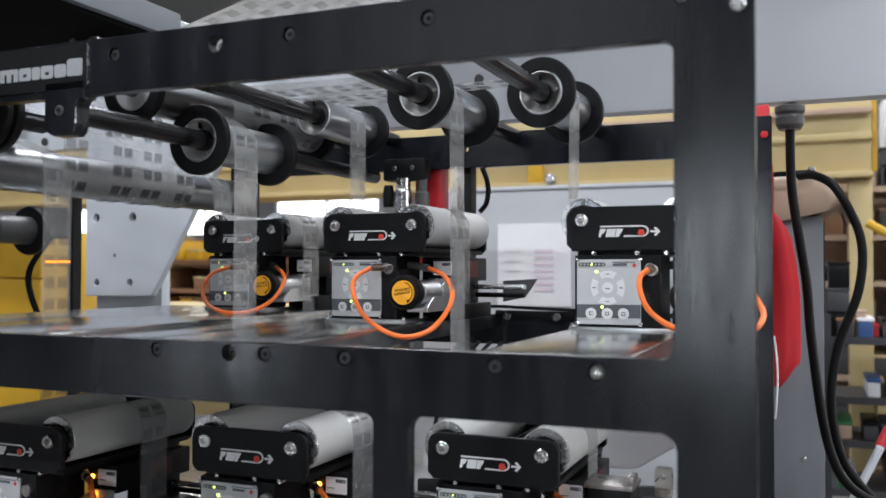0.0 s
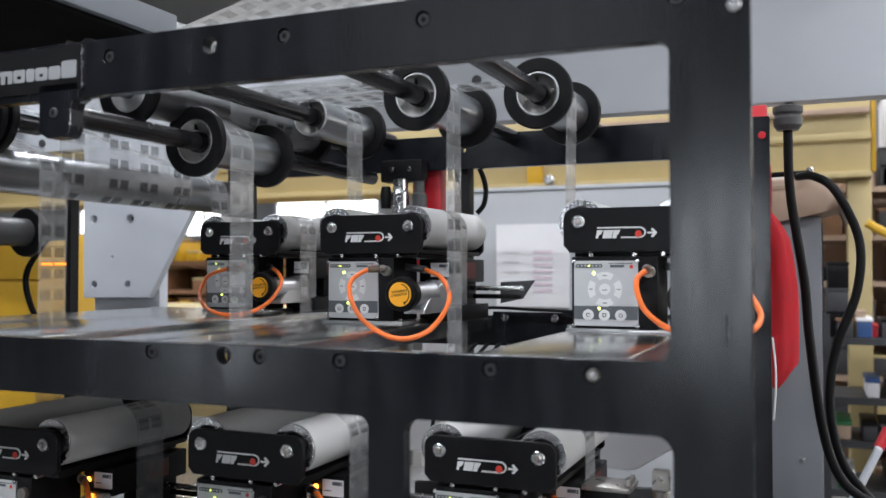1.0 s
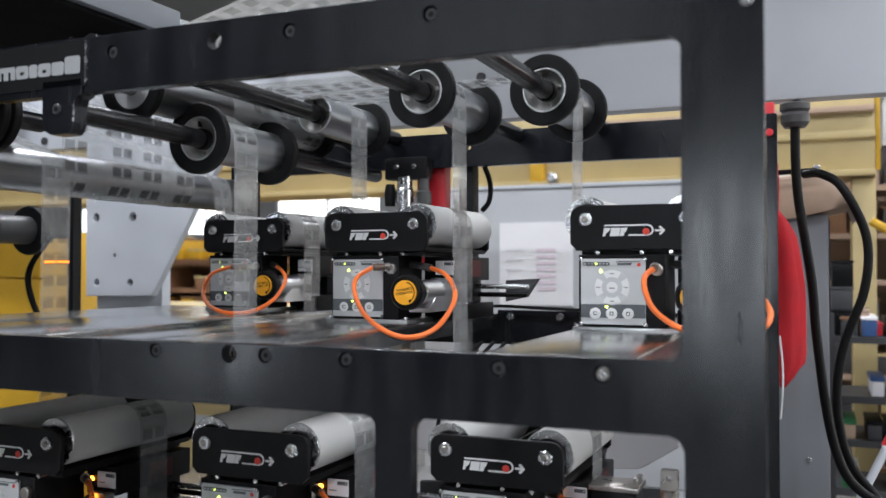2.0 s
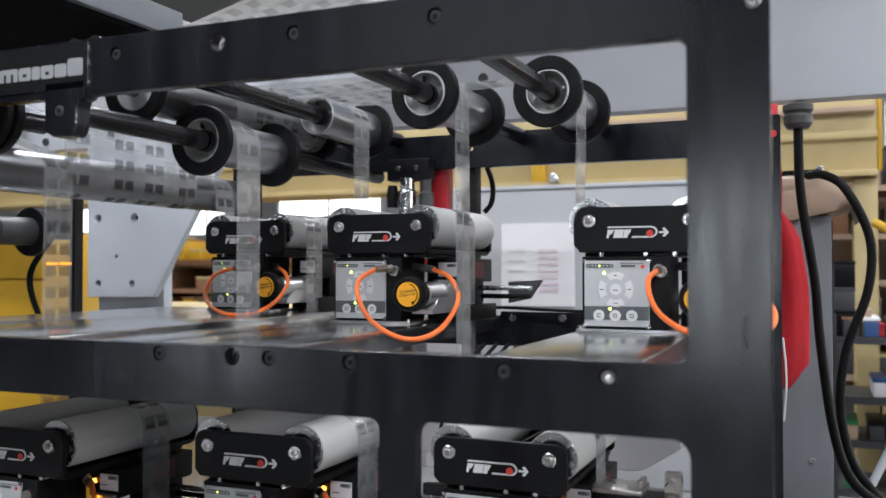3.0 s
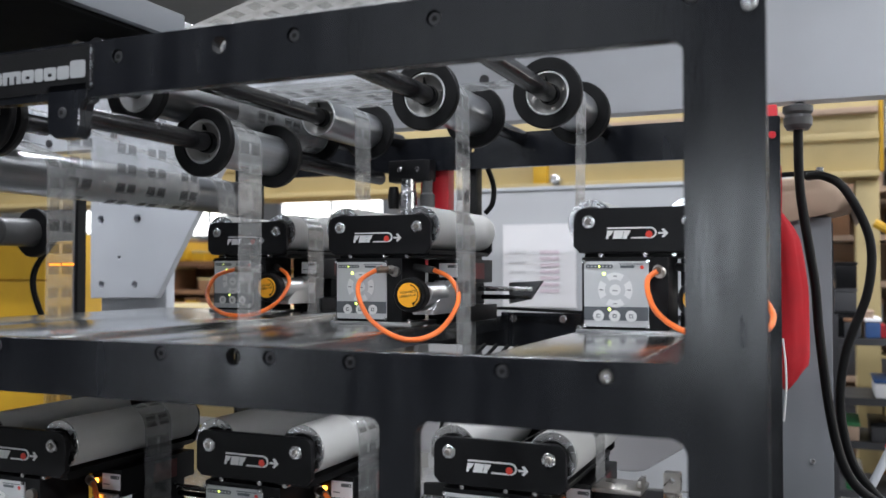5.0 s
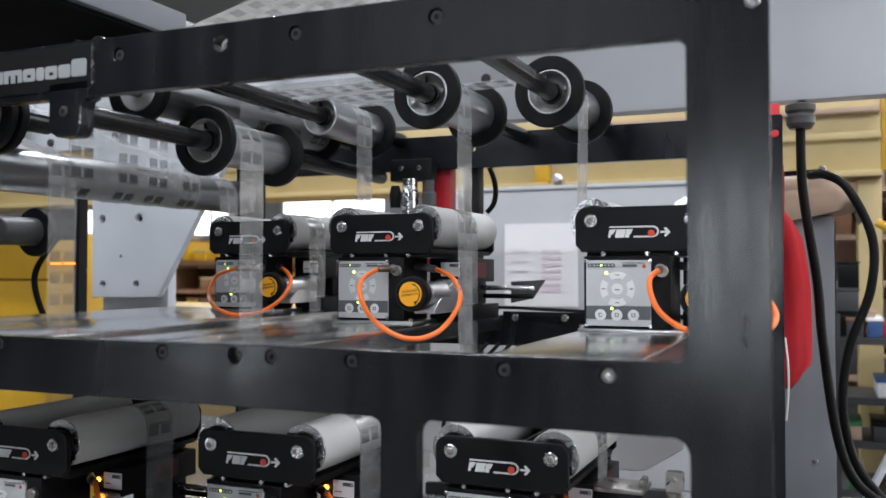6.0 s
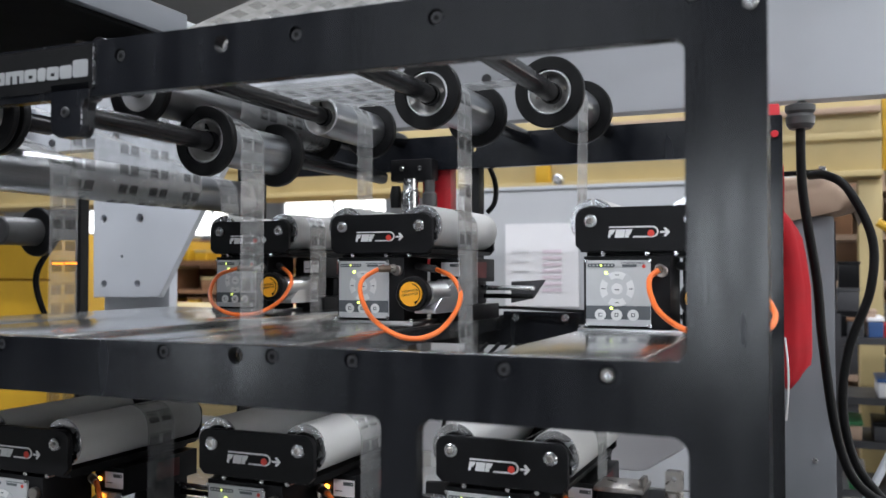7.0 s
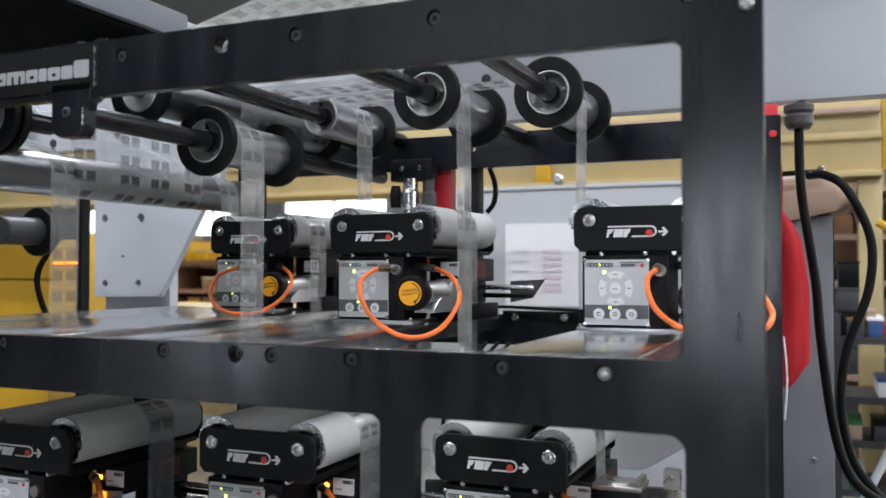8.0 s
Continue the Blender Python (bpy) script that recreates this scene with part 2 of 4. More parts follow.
def text_mesh(body, size, material):
    cu = bpy.data.curves.new("lettering", "FONT")
    cu.body, cu.size, cu.extrude, cu.align_x, cu.align_y = body, size, 0.0002, "CENTER", "CENTER"
    cu.resolution_u = 3
    ob = bpy.data.objects.new("tmp", cu)
    scene.collection.objects.link(ob)
    me = bpy.data.meshes.new_from_object(ob.evaluated_get(bpy.context.evaluated_depsgraph_get()))
    bpy.data.objects.remove(ob)
    me.transform(Matrix.Rotation(radians(90), 4, "X"))
    me.materials.clear()
    me.materials.append(material)
    return me


# ---- hall ----
def build_hall():
    solo("floor", box(-17, 12, -7, 15, -0.2, 0), FLOORM, "grey painted concrete factory floor", "floor", kind="structure")
    solo("ceiling", box(-17, 12, -7, 15, 6.0, 6.2), WALLM, "pale factory hall ceiling", "ceiling", kind="structure")
    # unseen south wall is made dark so the black plates mirror little light
    for n, b in (("wall_north", (-17, 12, 15, 15.2, 0, 6)), ("wall_south", (-17, 12, -7.2, -7, 0, 6)),
                 ("wall_west", (-17.2, -17, -7, 15, 0, 6)), ("wall_east", (12, 12.2, -7, 15, 0, 6))):
        solo(n, box(*b), GREYD if n == "wall_south" else WALLM, "unseen factory wall, made dark to keep plate reflections dark" if n == "wall_south" else "pale cream painted factory wall", "wall", kind="structure")
    # added reflector behind the camera, mirrored as sheen on the top bar
    solo("cladding", box(-4.2, -0.95, -6.995, -6.96, 2.45, 5.95), REFLECTW, "added white reflector panel high on the unseen dark wall", "cladding", kind="structure")
    for name, x0, x1, z0, z1 in (("window_5", -0.76, -0.20, 0.82, 2.05), ("window_8", -5.75, -5.42, 0.2, 1.1)):
        wn = tagged(new(name), "bright daylight window in the dark wall", "window", kind="structure")
        part("pane", box(x0, x1, -6.96, -6.93, z0, z1), WINB, wn)
        for a, b_, c, e in ((x0 - 0.08, x0, z0 - 0.08, z1 + 0.08), (x1, x1 + 0.08, z0 - 0.08, z1 + 0.08), (x0, x1, z1, z1 + 0.08), (x0, x1, z0 - 0.08, z0)):
            part("window_frame", box(a, b_, -6.99, -6.90, c, e), GREY, wn)
    # invented glowing bands, added to light the ribbons and +x faces
    sides = (("window_6", 2.6, 10.5, 14.93, 14.96, 1.2, 3.6, 0), ("window_7", 11.93, 11.96, -4.5, 11.0, 1.4, 3.8, 1))
    for name, x0, x1, y0, y1, z0, z1, east in sides:
        wn = tagged(new(name), "wide daylight window band in the hall wall", "window", kind="structure")
        part("pane", box(x0, x1, y0, y1, z0, z1), WINM, wn)
        for k in range(7):
            f = k / 6
            if east:
                part("mullion", box(11.88, 11.99, y0 + (y1 - y0) * f - 0.05, y0 + (y1 - y0) * f + 0.05, z0 - 0.08, z1 + 0.08), GREY, wn)
            else:
                part("mullion", box(x0 + (x1 - x0) * f - 0.05, x0 + (x1 - x0) * f + 0.05, 14.88, 14.99, z0 - 0.08, z1 + 0.08), GREY, wn)
    first = None
    for x in (-6.5, -2.2, 2.1, 6.4):
        for y in (-4.2, -0.6, 3.4, 8.0):
            m = Matrix.Translation((x, y, 5.2))
            if first is None:
                first = thing("ceiling_light", "long white fluorescent ceiling light", "ceiling light", "hall ceiling lights", m)
                part("housing", box(-0.9, 0.9, -0.16, 0.16, 0.0, 0.1, 0.01), GREY, first)
                part("diffuser", box(-0.88, 0.88, -0.14, 0.14, -0.03, -0.002, 0.008), LAMPM, first)
                for dx in (-0.7, 0.7):
                    part("hanger", lathe([(0.1, 0.006), (0.8, 0.006)], 8, (dx, 0, 0), "z"), STEEL, first)
            else:
                copy_thing(first, m)
            la = bpy.data.lights.new("tube_light", "AREA")
            la.shape, la.size, la.size_y, la.energy = "RECTANGLE", 1.7, 0.26, LAMP_W
            la.color = (0.90, 0.935, 1.0)
            lo = new("tube_light", la)
            lo.matrix_basis = Matrix.Translation((x, y, 5.15))


LAMP_W = 124
build_hall()

# ---- rack ----


def rack_loops(holes, left, right):
    loops = [rrect(left, right, 0.0, 1.694, 0.004)]
    loops.append(rrect(left + 0.1, min(right, 0.076) - 0.078, 1.297, 1.6195, 0.013))
    loops.append(rrect(-0.295, min(right, 0.076) - 0.076, 0.6, 1.222, 0.018))
    loops.append(rrect(left + 0.1, -0.340, 0.6, 1.222, 0.014))
    for x, z, r in holes:
        loops.append(circle(x, z, r, 20))
    return loops


def rear_loops():
    loops = rack_loops([(-0.60, 1.66, 0.006)], -1.24, 0.050)
    loops[1] = [(-1.236, 1.272), (-0.53, 1.272), (-0.53, 1.297), (-0.026, 1.297), (-0.026, 1.617), (-1.236, 1.617)]
    loops[3] = rrect(-1.236, -0.340, 0.6, 1.222, 0.014)
    return loops


def socket_bolt(parent, x, y, z, r=0.0065, material=None):
    bm = disc(x, z, y, y + 0.006, r, 0.001, 20)
    b = part("bolt", bm, material or GREYD, parent)
    hexa = lathe([(y - 0.0006, r * 0.5), (y - 0.0002, r * 0.5)], 6, (x, 0, z), "y")
    part("socket", hexa, STEEL if material else RUBBER, b)
    return b


TOP_BOLTS = [(-0.725, 1.670), (-0.455, 1.670), (-0.272, 1.670), (0.006, 1.662)]
MID_BOLTS = [(-0.935, 1.285), (-0.651, 1.284), (-0.487, 1.284), (-0.378, 1.283), (-0.193, 1.281), (-0.081, 1.280)]


def build_rack():
    rack = thing("machine_rack", "black anodised plate rack carrying rollers and web guides", "machine rack")
    holes = [(x, z, 0.0088) for x, z in TOP_BOLTS + MID_BOLTS] + [(-0.563, 1.669, 0.0105), (-0.539, 1.284, 0.0105)]
    plate("front_plate", rack_loops(holes, -1.8, 0.076), 0.0, 0.018, ANOD, rack, "", 0.0008)
    plate("rear_plate", rear_loops(), 0.965, 0.983, ANOD, rack, "", 0.0008)
    # counterbore floors and bolts
    for x, z in TOP_BOLTS + MID_BOLTS:
        part("counterbore", disc(x, z, 0.010, 0.0175, 0.0098), ANOD, rack)
        bright = (x, z) == MID_BOLTS[-1]
        socket_bolt(rack, x, 0.0025, z, 0.0072, NICKEL if bright else None)
    part("corner_screw", disc(0.061, 1.648, -0.004, 0.001, 0.0075, 0.002, 20), STEEL, rack, "shiny steel screw head")
    part("hole_screw", disc(-0.559, 1.666, 0.008, 0.017, 0.006, 0.001, 16), STEEL, rack)
    # roller tab on the top bar
    tab = [(-0.843, 1.640), (-0.843, 1.584), (-0.839, 1.573), (-0.828, 1.567), (-0.797, 1.567), (-0.790, 1.572), (-0.787, 1.582),
           (-0.787, 1.604), (-0.783, 1.614), (-0.774, 1.618), (-0.774, 1.640)]
    plate("roller_tab", [tab], -0.0025, 0.022, ANOD, rack, "rounded black tab holding a shaft", 0.001)
    socket_bolt(rack, -0.816, -0.0045, 1.601, 0.0072)
    part("tab_trim", box(-0.7885, -0.7868, -0.0030, -0.0018, 1.583, 1.606), STEEL, rack)
    # name plate: plain letter-sized blocks in white on black
    np_ = plate("name_plate", [rrect(-1.12, -0.769, 1.630, 1.690, 0.001)], -0.0025, -0.0002, BLACK, rack, "black name plate with white block marks")
    part("plate_edge", box(-0.7684, -0.7664, -0.0028, 0.0002, 1.632, 1.689), STEEL, rack)
    x = -0.7765
    for w, h, hole in ((0.0265, 0.0235, 0), (0.0215, 0.0178, 0), (0.0225, 0.0178, 1), (0.0150, 0.0178, 0), (0.0225, 0.0178, 1), (0.0345, 0.0178, 2), (0.0225, 0.0178, 1), (0.022, 0.026, 0)):
        z0 = 1.6465
        loops = [rrect(x - w, x, z0, z0 + h, 0.004)]
        if hole == 1:
            loops.append(rrect(x - w * 0.68, x - w * 0.34, z0 + 0.005, z0 + 0.0095, 0.0012))
        if hole == 2:
            loops += [[(x - w * 0.74, z0 - 0.001), (x - w * 0.60, z0 - 0.001), (x - w * 0.60, z0 + 0.011), (x - w * 0.74, z0 + 0.011)],
                      [(x - w * 0.40, z0 - 0.001), (x - w * 0.26, z0 - 0.001), (x - w * 0.26, z0 + 0.011), (x - w * 0.40, z0 + 0.011)]]
            loops = [[(x - w, z0), (x - w * 0.76, z0), (x - w * 0.76, z0 + 0.011), (x - w * 0.62, z0 + 0.011), (x - w * 0.62, z0),
                      (x - w * 0.38, z0), (x - w * 0.38, z0 + 0.011), (x - w * 0.24, z0 + 0.011), (x - w * 0.24, z0), (x, z0), (x, z0 + 0.0145), (x - 0.002, z0 + h), (x - w, z0 + h)]]
        plate("letter_block", loops, -0.0032, -0.0025, PLATEP, np_)
        x -= w + 0.0016
    # trays between the plates
    for x0, x1, z in ((-1.44, -1.166, 1.293), (-1.160, -0.872, 1.296), (-0.866, -0.726, 1.288), (-0.719, -0.524, 1.290), (-0.245, -0.064, 1.289)):
        bm = box(x0, x1, 0.0185, 0.9645, z - 0.004, z, 0.0006)
        for xe in (x0, x1 - 0.004):
            box(xe, xe + 0.004, 0.0185, 0.9645, z - 0.030, z - 0.0042, 0.0, bm)
        part("tray", bm, TRAYMAT, rack, "bright aluminium tray")
    for x0, x1, z in ((-1.19, -0.965, 0.937), (-0.80, -0.58, 0.941), (-0.44, -0.225, 0.936)):
        bm = box(x0, x1, 0.0185, 0.9645, z - 0.004, z, 0.0006)
        part("tray", bm, TRAYMAT, rack, "bright aluminium tray")
    # rear bolts
    for x in (-0.500, -0.389):
        part("rear_bolt", disc(x, 1.2845, 0.958, 0.9645, 0.008, 0.001, 16), STEEL, rack, "bright bolt head")
    for x0, x1 in ((-0.63, -0.595), (-1.24, -1.19)):
        part("upright", box(x0, x1, 0.984, 1.02, 0.0, 1.64, 0.002), BLACK, rack)
    return rack


build_rack()


# ---- idler rollers ----
def idler(x, z, y0, y1, front=True, r=0.0380, R=0.0597, end=0.9645, label="", capped=False, skin=None):
    o = thing("idler_roller", label or "aluminium idler roller with black flanges on a black shaft", "roller", "top idler rollers", Matrix.Translation((x, y0, z)))
    L = y1 - y0
    part("shaft", lathe([(0.0185 - y0, 0.0155), (end - y0, 0.0155)], 28), GLOSSBLACK, o)
    if capped:
        part("end_cap", lathe_ring([(-0.001, 0.0158), (-0.001, 0.0336), (0.002, 0.0336), (0.002, 0.0158)]), RIMM, o, "pale metal end cap")
    part("collar", lathe_ring([(0.004, 0.0157), (0.004, 0.0178), (0.015, 0.0182), (0.0155, 0.0157)]), GLOSSBLACK, o)
    # open hub: dished ring inside the tube
    hub = lathe_ring([(0.004, 0.0345), (0.0, 0.0335), (0.003, 0.0322), (0.009, 0.0290), (0.014, 0.0230), (0.0165, 0.0160), (0.030, 0.0160), (0.030, 0.0345)])
    part("rim", lathe_ring([(0.000, 0.0340), (-0.0012, 0.0346), (-0.0012, 0.0366), (0.000, 0.0374)]), RIMM, o, "bright steel rim")
    hb = part("hub", hub, HUBM, o, "turned steel bearing hub")
    a = radians(100)
    part("slit", box(math.cos(a) * 0.026 - 0.0012, math.cos(a) * 0.026 + 0.0012, 0.0055, 0.0180, math.sin(a) * 0.026 - 0.005, math.sin(a) * 0.026 + 0.005), RUBBER, hb)
    for k in range(4):
        a = radians(15 + 90 * k)
        part("hub_screw", disc(math.cos(a) * 0.0245, math.sin(a) * 0.0245, 0.0090, 0.018, 0.0026, 0.0005, 10), NICKEL, hb)
    spin = part("tube", lathe_ring([(0.0, 0.0350), (0.0, r - 0.0005), (0.0008, r), (L - 0.0008, r), (L, r - 0.0005), (L, 0.0350)], 64), skin or TUBE, o, "brushed aluminium tube")
    if front:
        ring = [(-0.004, r + 0.0005), (-0.004, R - 0.002), (-0.002, R), (0.007, R), (0.010, R - 0.002), (0.0105, r + 0.0006)]
        part("flange", lathe_ring(ring), RUBBER, o, "black flange")
    ring = [(L - 0.0105, r + 0.0006), (L - 0.010, R - 0.002), (L - 0.007, R), (L + 0.002, R), (L + 0.004, R - 0.002), (L + 0.004, 0.018)]
    part("flange", lathe_ring(ring), RUBBER, o, "black flange")
    return o, spin


def lathe_ring(profile, seg=56):
    b = bmesh.new()
    rings = [[b.verts.new((math.cos(2 * math.pi * i / seg) * r, a, math.sin(2 * math.pi * i / seg) * r)) for i in range(seg)] for a, r in profile]
    for r0, r1 in zip(rings, rings[1:] + rings[:1]):
        for i in range(seg):
            j = (i + 1) % seg
            b.faces.new((r0[i], r0[j], r1[j], r1[i]))
    return b


R1 = (-0.830, 1.605, 0.312, 0.526)
R2 = (-0.779, 1.689, 0.599, 0.812)
R3 = (-0.4815, 1.681, 0.444, 0.680)
R4 = (-0.2955, 1.685, 0.528, 0.741)
R5 = (-0.880, 1.678, 0.210, 0.760)
SPINS = []
for spec, fr in ((R1, True), (R2, False), (R3, True), (R4, True)):
    SPINS.append(idler(*spec, front=fr))
SPINS.append(idler(*R5, capped=True, skin=LONGT))
SPINS.append(idler(-1.062, 1.628, 0.080, 0.108, end=0.20, capped=True))


# ---- long roller ----
XB, ZB, RB = -1.220, 1.568, 0.0405
def build_long_roller():
    o = thing("long_roller", "long aluminium web roller wrapped in clear film", "roller", "", Matrix.Translation((XB, 0.0185, ZB)))
    part("tube", lathe([(0.0, 0.0390), (0.001, RB - 0.0003), (0.690, RB - 0.0003), (0.691, RB - 0.0016), (0.695, RB - 0.0016), (0.696, RB - 0.0003), (0.945, RB - 0.0003), (0.946, 0.0390)], 64), LONGT, o)
    part("seam", lathe_ring([(0.6912, RB - 0.0010), (0.6912, RB - 0.0004), (0.6948, RB - 0.0004), (0.6948, RB - 0.0010)]), GREYD, o, "dark seam ring")
    return o


build_long_roller()


# ---- web guides ----
def guide_logo(parent, x, z, y, s):
    """Plain block logo: three slanted blocks, a rounded line, a red dot and an arrow."""
    def q(pts, material=WPRINT, name="logo_mark", dy=0.0):
        plate(name, [[(x + a * s, z + b * s) for a, b in pts]], y - 0.0005 - dy, y + 0.0002 - dy, material, parent)
    for a, w, notch in ((-0.42, 0.115, 0.6), (-0.295, 0.165, 0.0), (-0.120, 0.115, 0.35)):
        lean = 0.030
        pts = [(a, -0.085), (a + w * (1 - notch), -0.085), (a + w * (1 - notch) + lean * 0.3, -0.030), (a + w * (1 - notch * 0.5) + lean * 0.4, -0.020),
               (a + w + lean, 0.062), (a + lean, 0.062)]
        q(pts)
    arc = [(0.36 + 0.118 * math.cos(radians(t)), 0.016 + 0.102 * math.sin(radians(t))) for t in range(90, -91, -12)]
    arc2 = [(0.36 + 0.088 * math.cos(radians(t)), 0.016 + 0.074 * math.sin(radians(t))) for t in range(-90, 91, 12)]
    q([(-0.385, 0.118), (-0.395, 0.090)] + arc2[::-1] + [(0.040, -0.058), (0.030, -0.086)] + arc[::-1])
    q(circle(0.345, -0.012, 0.060, 20), RPRINT, "logo_dot", 0.0004)
    q([(0.50, -0.012), (0.60, -0.012), (0.56, -0.06), (0.60, -0.075), (0.675, 0.005), (0.60, 0.085), (0.56, 0.07), (0.60, 0.022), (0.50, 0.022)])


def build_guide(m):
    o = thing("web_guide", "black web guide unit with two white rollers and grey control panel", "web guide", "web guides", m)
    # origin: tray level, middle of the two rollers, front face of the side plate
    ZR, RR = 0.178, 0.038
    out = [(-0.104, 0.139), (-0.094, 0.129), (0.094, 0.129), (0.104, 0.139), (0.104, 0.182)]
    out += [(0.086 + 0.018 * math.cos(radians(a)), 0.182 + 0.018 * math.sin(radians(a))) for a in range(15, 91, 15)]
    out += [(-0.086 + 0.018 * math.cos(radians(a)), 0.182 + 0.018 * math.sin(radians(a))) for a in range(90, 181, 15)]
    sp = plate("side_plate", [out], 0.0, 0.010, BLACK, o, "black side plate with white logo blocks", 0.0012)
    guide_logo(sp, -0.013, 0.158, -0.0006, 0.0895)
    plate("side_plate", [out], 0.318, 0.328, BLACK, o, "", 0.0012)
    for sx in (-0.0786, 0.0786):
        b = part("bolt", disc(sx, ZR, -0.005, 0.001, 0.0105, 0.0015, 20), STEEL, o, "bright domed bolt")
        part("socket", lathe([(-0.0075, 0.004), (-0.0045, 0.0065)], 6, (sx, 0, ZR), "y"), NICKEL, b)
        part("shaft", lathe([(0.011, 0.010), (0.317, 0.010)], 16, (sx, 0, ZR)), STEEL, o)
        rl = part("roller", lathe([(0.018, RR - 0.010), (0.0165, RR - 0.002), (0.017, RR), (0.308, RR), (0.310, RR - 0.003)], 56, (sx, 0, ZR)), WHITE, o, "white coated roller")
        ring = lathe_ring([(0.0160, RR - 0.012), (0.0146, RR - 0.0115), (0.0142, RR - 0.0012), (0.0160, RR - 0.0008)])
        bmesh.ops.translate(ring, verts=ring.verts, vec=(sx, 0, ZR))
        part("end_ring", ring, STEEL, rl, "bright metal roller rim")
        part("end_cap", lathe([(0.0125, 0.014), (0.012, 0.0245), (0.0158, 0.0255)], 32, (sx, 0, ZR)), RUBBER, rl)
    # carriage under the rollers
    part("carriage", box(-0.098, 0.098, 0.0105, 0.3175, 0.128, 0.136, 0.001), RUBBER, o)
    part("beam", box(-0.090, 0.090, 0.020, 0.30, 0.1215, 0.1275, 0.001), BLACK, o)
    for sx in (-0.06, 0.01, 0.055):
        part("spacer", disc(sx, 0.125, 0.004, 0.019, 0.004, 0.0008, 12), STEEL, o)
    # control box with the panel
    bx = part("control_box", box(-0.0915, 0.046, 0.006, 0.110, 0.0055, 0.1212, 0.0015), BLACK, o)
    pn = plate("control_panel", [rrect(-0.087, 0.016, 0.010, 0.1145, 0.002)], 0.0025, 0.0058, PANEL, o, "grey operator panel with white buttons", 0.0004)
    yp = 0.0024
    def foil(name, loops, material, dy=0.0):
        plate(name, loops, yp - 0.0006 - dy, yp - dy, material, pn)
    foil("dark_band", [rrect(-0.0868, 0.0158, 0.0205, 0.042, 0.0005)], PANELD)
    foil("led_strip", [rrect(-0.084, -0.040, 0.1035, 0.1095, 0.003)], PANELD)
    for k in range(7):
        foil("led", [circle(-0.080 + k * 0.006, 0.1065, 0.0014, 10)], LEDY if k == 3 else PANEL, 0.0007)
    foil("logo_bar", [[(-0.028, 0.104), (-0.006, 0.104), (-0.005, 0.108), (-0.028, 0.108)]], PANELD)
    foil("logo_line", [rrect(-0.030, 0.008, 0.1095, 0.1108, 0.0004)], PANELD)
    foil("logo_dot", [circle(0.006, 0.105, 0.003, 14)], RPRINT)
    foil("led", [circle(-0.0545, 0.0945, 0.0024, 12)], LEDY)
    foil("led", [circle(-0.0455, 0.0380, 0.0022, 12)], LEDY, 0.0007)
    cx, cz = -0.0365, 0.069
    foil("button_ring", [circle(cx, cz, 0.0285, 40)], mat_pale)
    for a0 in (0, 90, 180, 270):
        pts = [(cx + 0.0275 * math.cos(radians(a0 + a)), cz + 0.0275 * math.sin(radians(a0 + a))) for a in range(-32, 33, 8)]
        pts += [(cx + 0.0165 * math.cos(radians(a0 + a)), cz + 0.0165 * math.sin(radians(a0 + a))) for a in range(32, -33, -8)]
        foil("button", [pts], WPRINT, 0.0007)
        ax, az = cx + 0.022 * math.cos(radians(a0)), cz + 0.022 * math.sin(radians(a0))
        foil("button_arrow", [rrect(ax - 0.003, ax + 0.003, az - 0.0007, az + 0.0007, 0.0003)], PANELD, 0.0014)
    foil("button", [circle(cx, cz, 0.009, 24)], WPRINT, 0.0007)
    foil("button_arrow", [rrect(cx - 0.004, cx + 0.004, cz - 0.002, cz - 0.0006, 0.0003)], PANELD, 0.0014)
    for k in range(3):
        bxk = -0.0635 + k * 0.0262
        foil("button", [circle(bxk, 0.0275, 0.0090, 24)], WPRINT, 0.0007)
        foil("button_mark", [rrect(bxk - 0.003, bxk + 0.003, 0.0245, 0.0305, 0.0004), rrect(bxk - 0.0018, bxk + 0.0018 + 0.0014 * (k == 0), 0.0257, 0.0293, 0.0003)], PANELD, 0.0014)
    for sx in (-0.0865, 0.0155):
        for sz in (0.0105, 0.1140):
            part("panel_screw", disc(sx, sz, -0.0015, 0.0022, 0.0033, 0.0008, 14), STEEL, o)
    # base plate and foot screws
    part("base_plate", box(-0.100, 0.066, 0.000, 0.125, 0.0, 0.0052, 0.0008), ALU, o)
    for sx in (-0.096, 0.060):
        part("foot_screw", lathe([(0.0050, 0.0035), (0.0100, 0.0035), (0.0105, 0.0028)], 12, (sx, 0.006, 0), "z"), STEEL, o)
    # sockets for the plugs
    part("socket_collar", disc(0.034, 0.097, -0.004, 0.0062, 0.0095, 0.0015, 20), NICKEL, o)
    # drive block with the sticker
    db = part("drive_block", box(0.050, 0.114, 0.112, 0.300, 0.074, 0.1205, 0.002), BLACK, o)
    plate("sticker", [rrect(0.074, 0.112, 0.086, 0.1125, 0.001)], 0.1108, 0.1118, PAPER, db, "white sticker")
    plate("sticker_mark", [rrect(0.092, 0.110, 0.104, 0.1095, 0.0005), rrect(0.106, 0.108, 0.1055, 0.108, 0.0004)], 0.1103, 0.1108, PANELD, db)
    plate("sticker_mark", [rrect(0.077, 0.090, 0.094, 0.0955, 0.0003)], 0.1103, 0.1108, PANELD, db)
    part("red_label", box(0.1142, 0.1147, 0.19, 0.25, 0.082, 0.114), mat_darkred, db)
    part("status_led", disc(0.062, 0.099, 0.1065, 0.1122, 0.0042, 0.0005, 12), LEDO, db)
    part("slide_rail", box(0.048, 0.124, 0.118, 0.300, 0.0, 0.030, 0.002), BLACK, o)
    part("rail_post", box(0.056, 0.100, 0.200, 0.290, 0.0305, 0.0735, 0.002), BLACK, o)
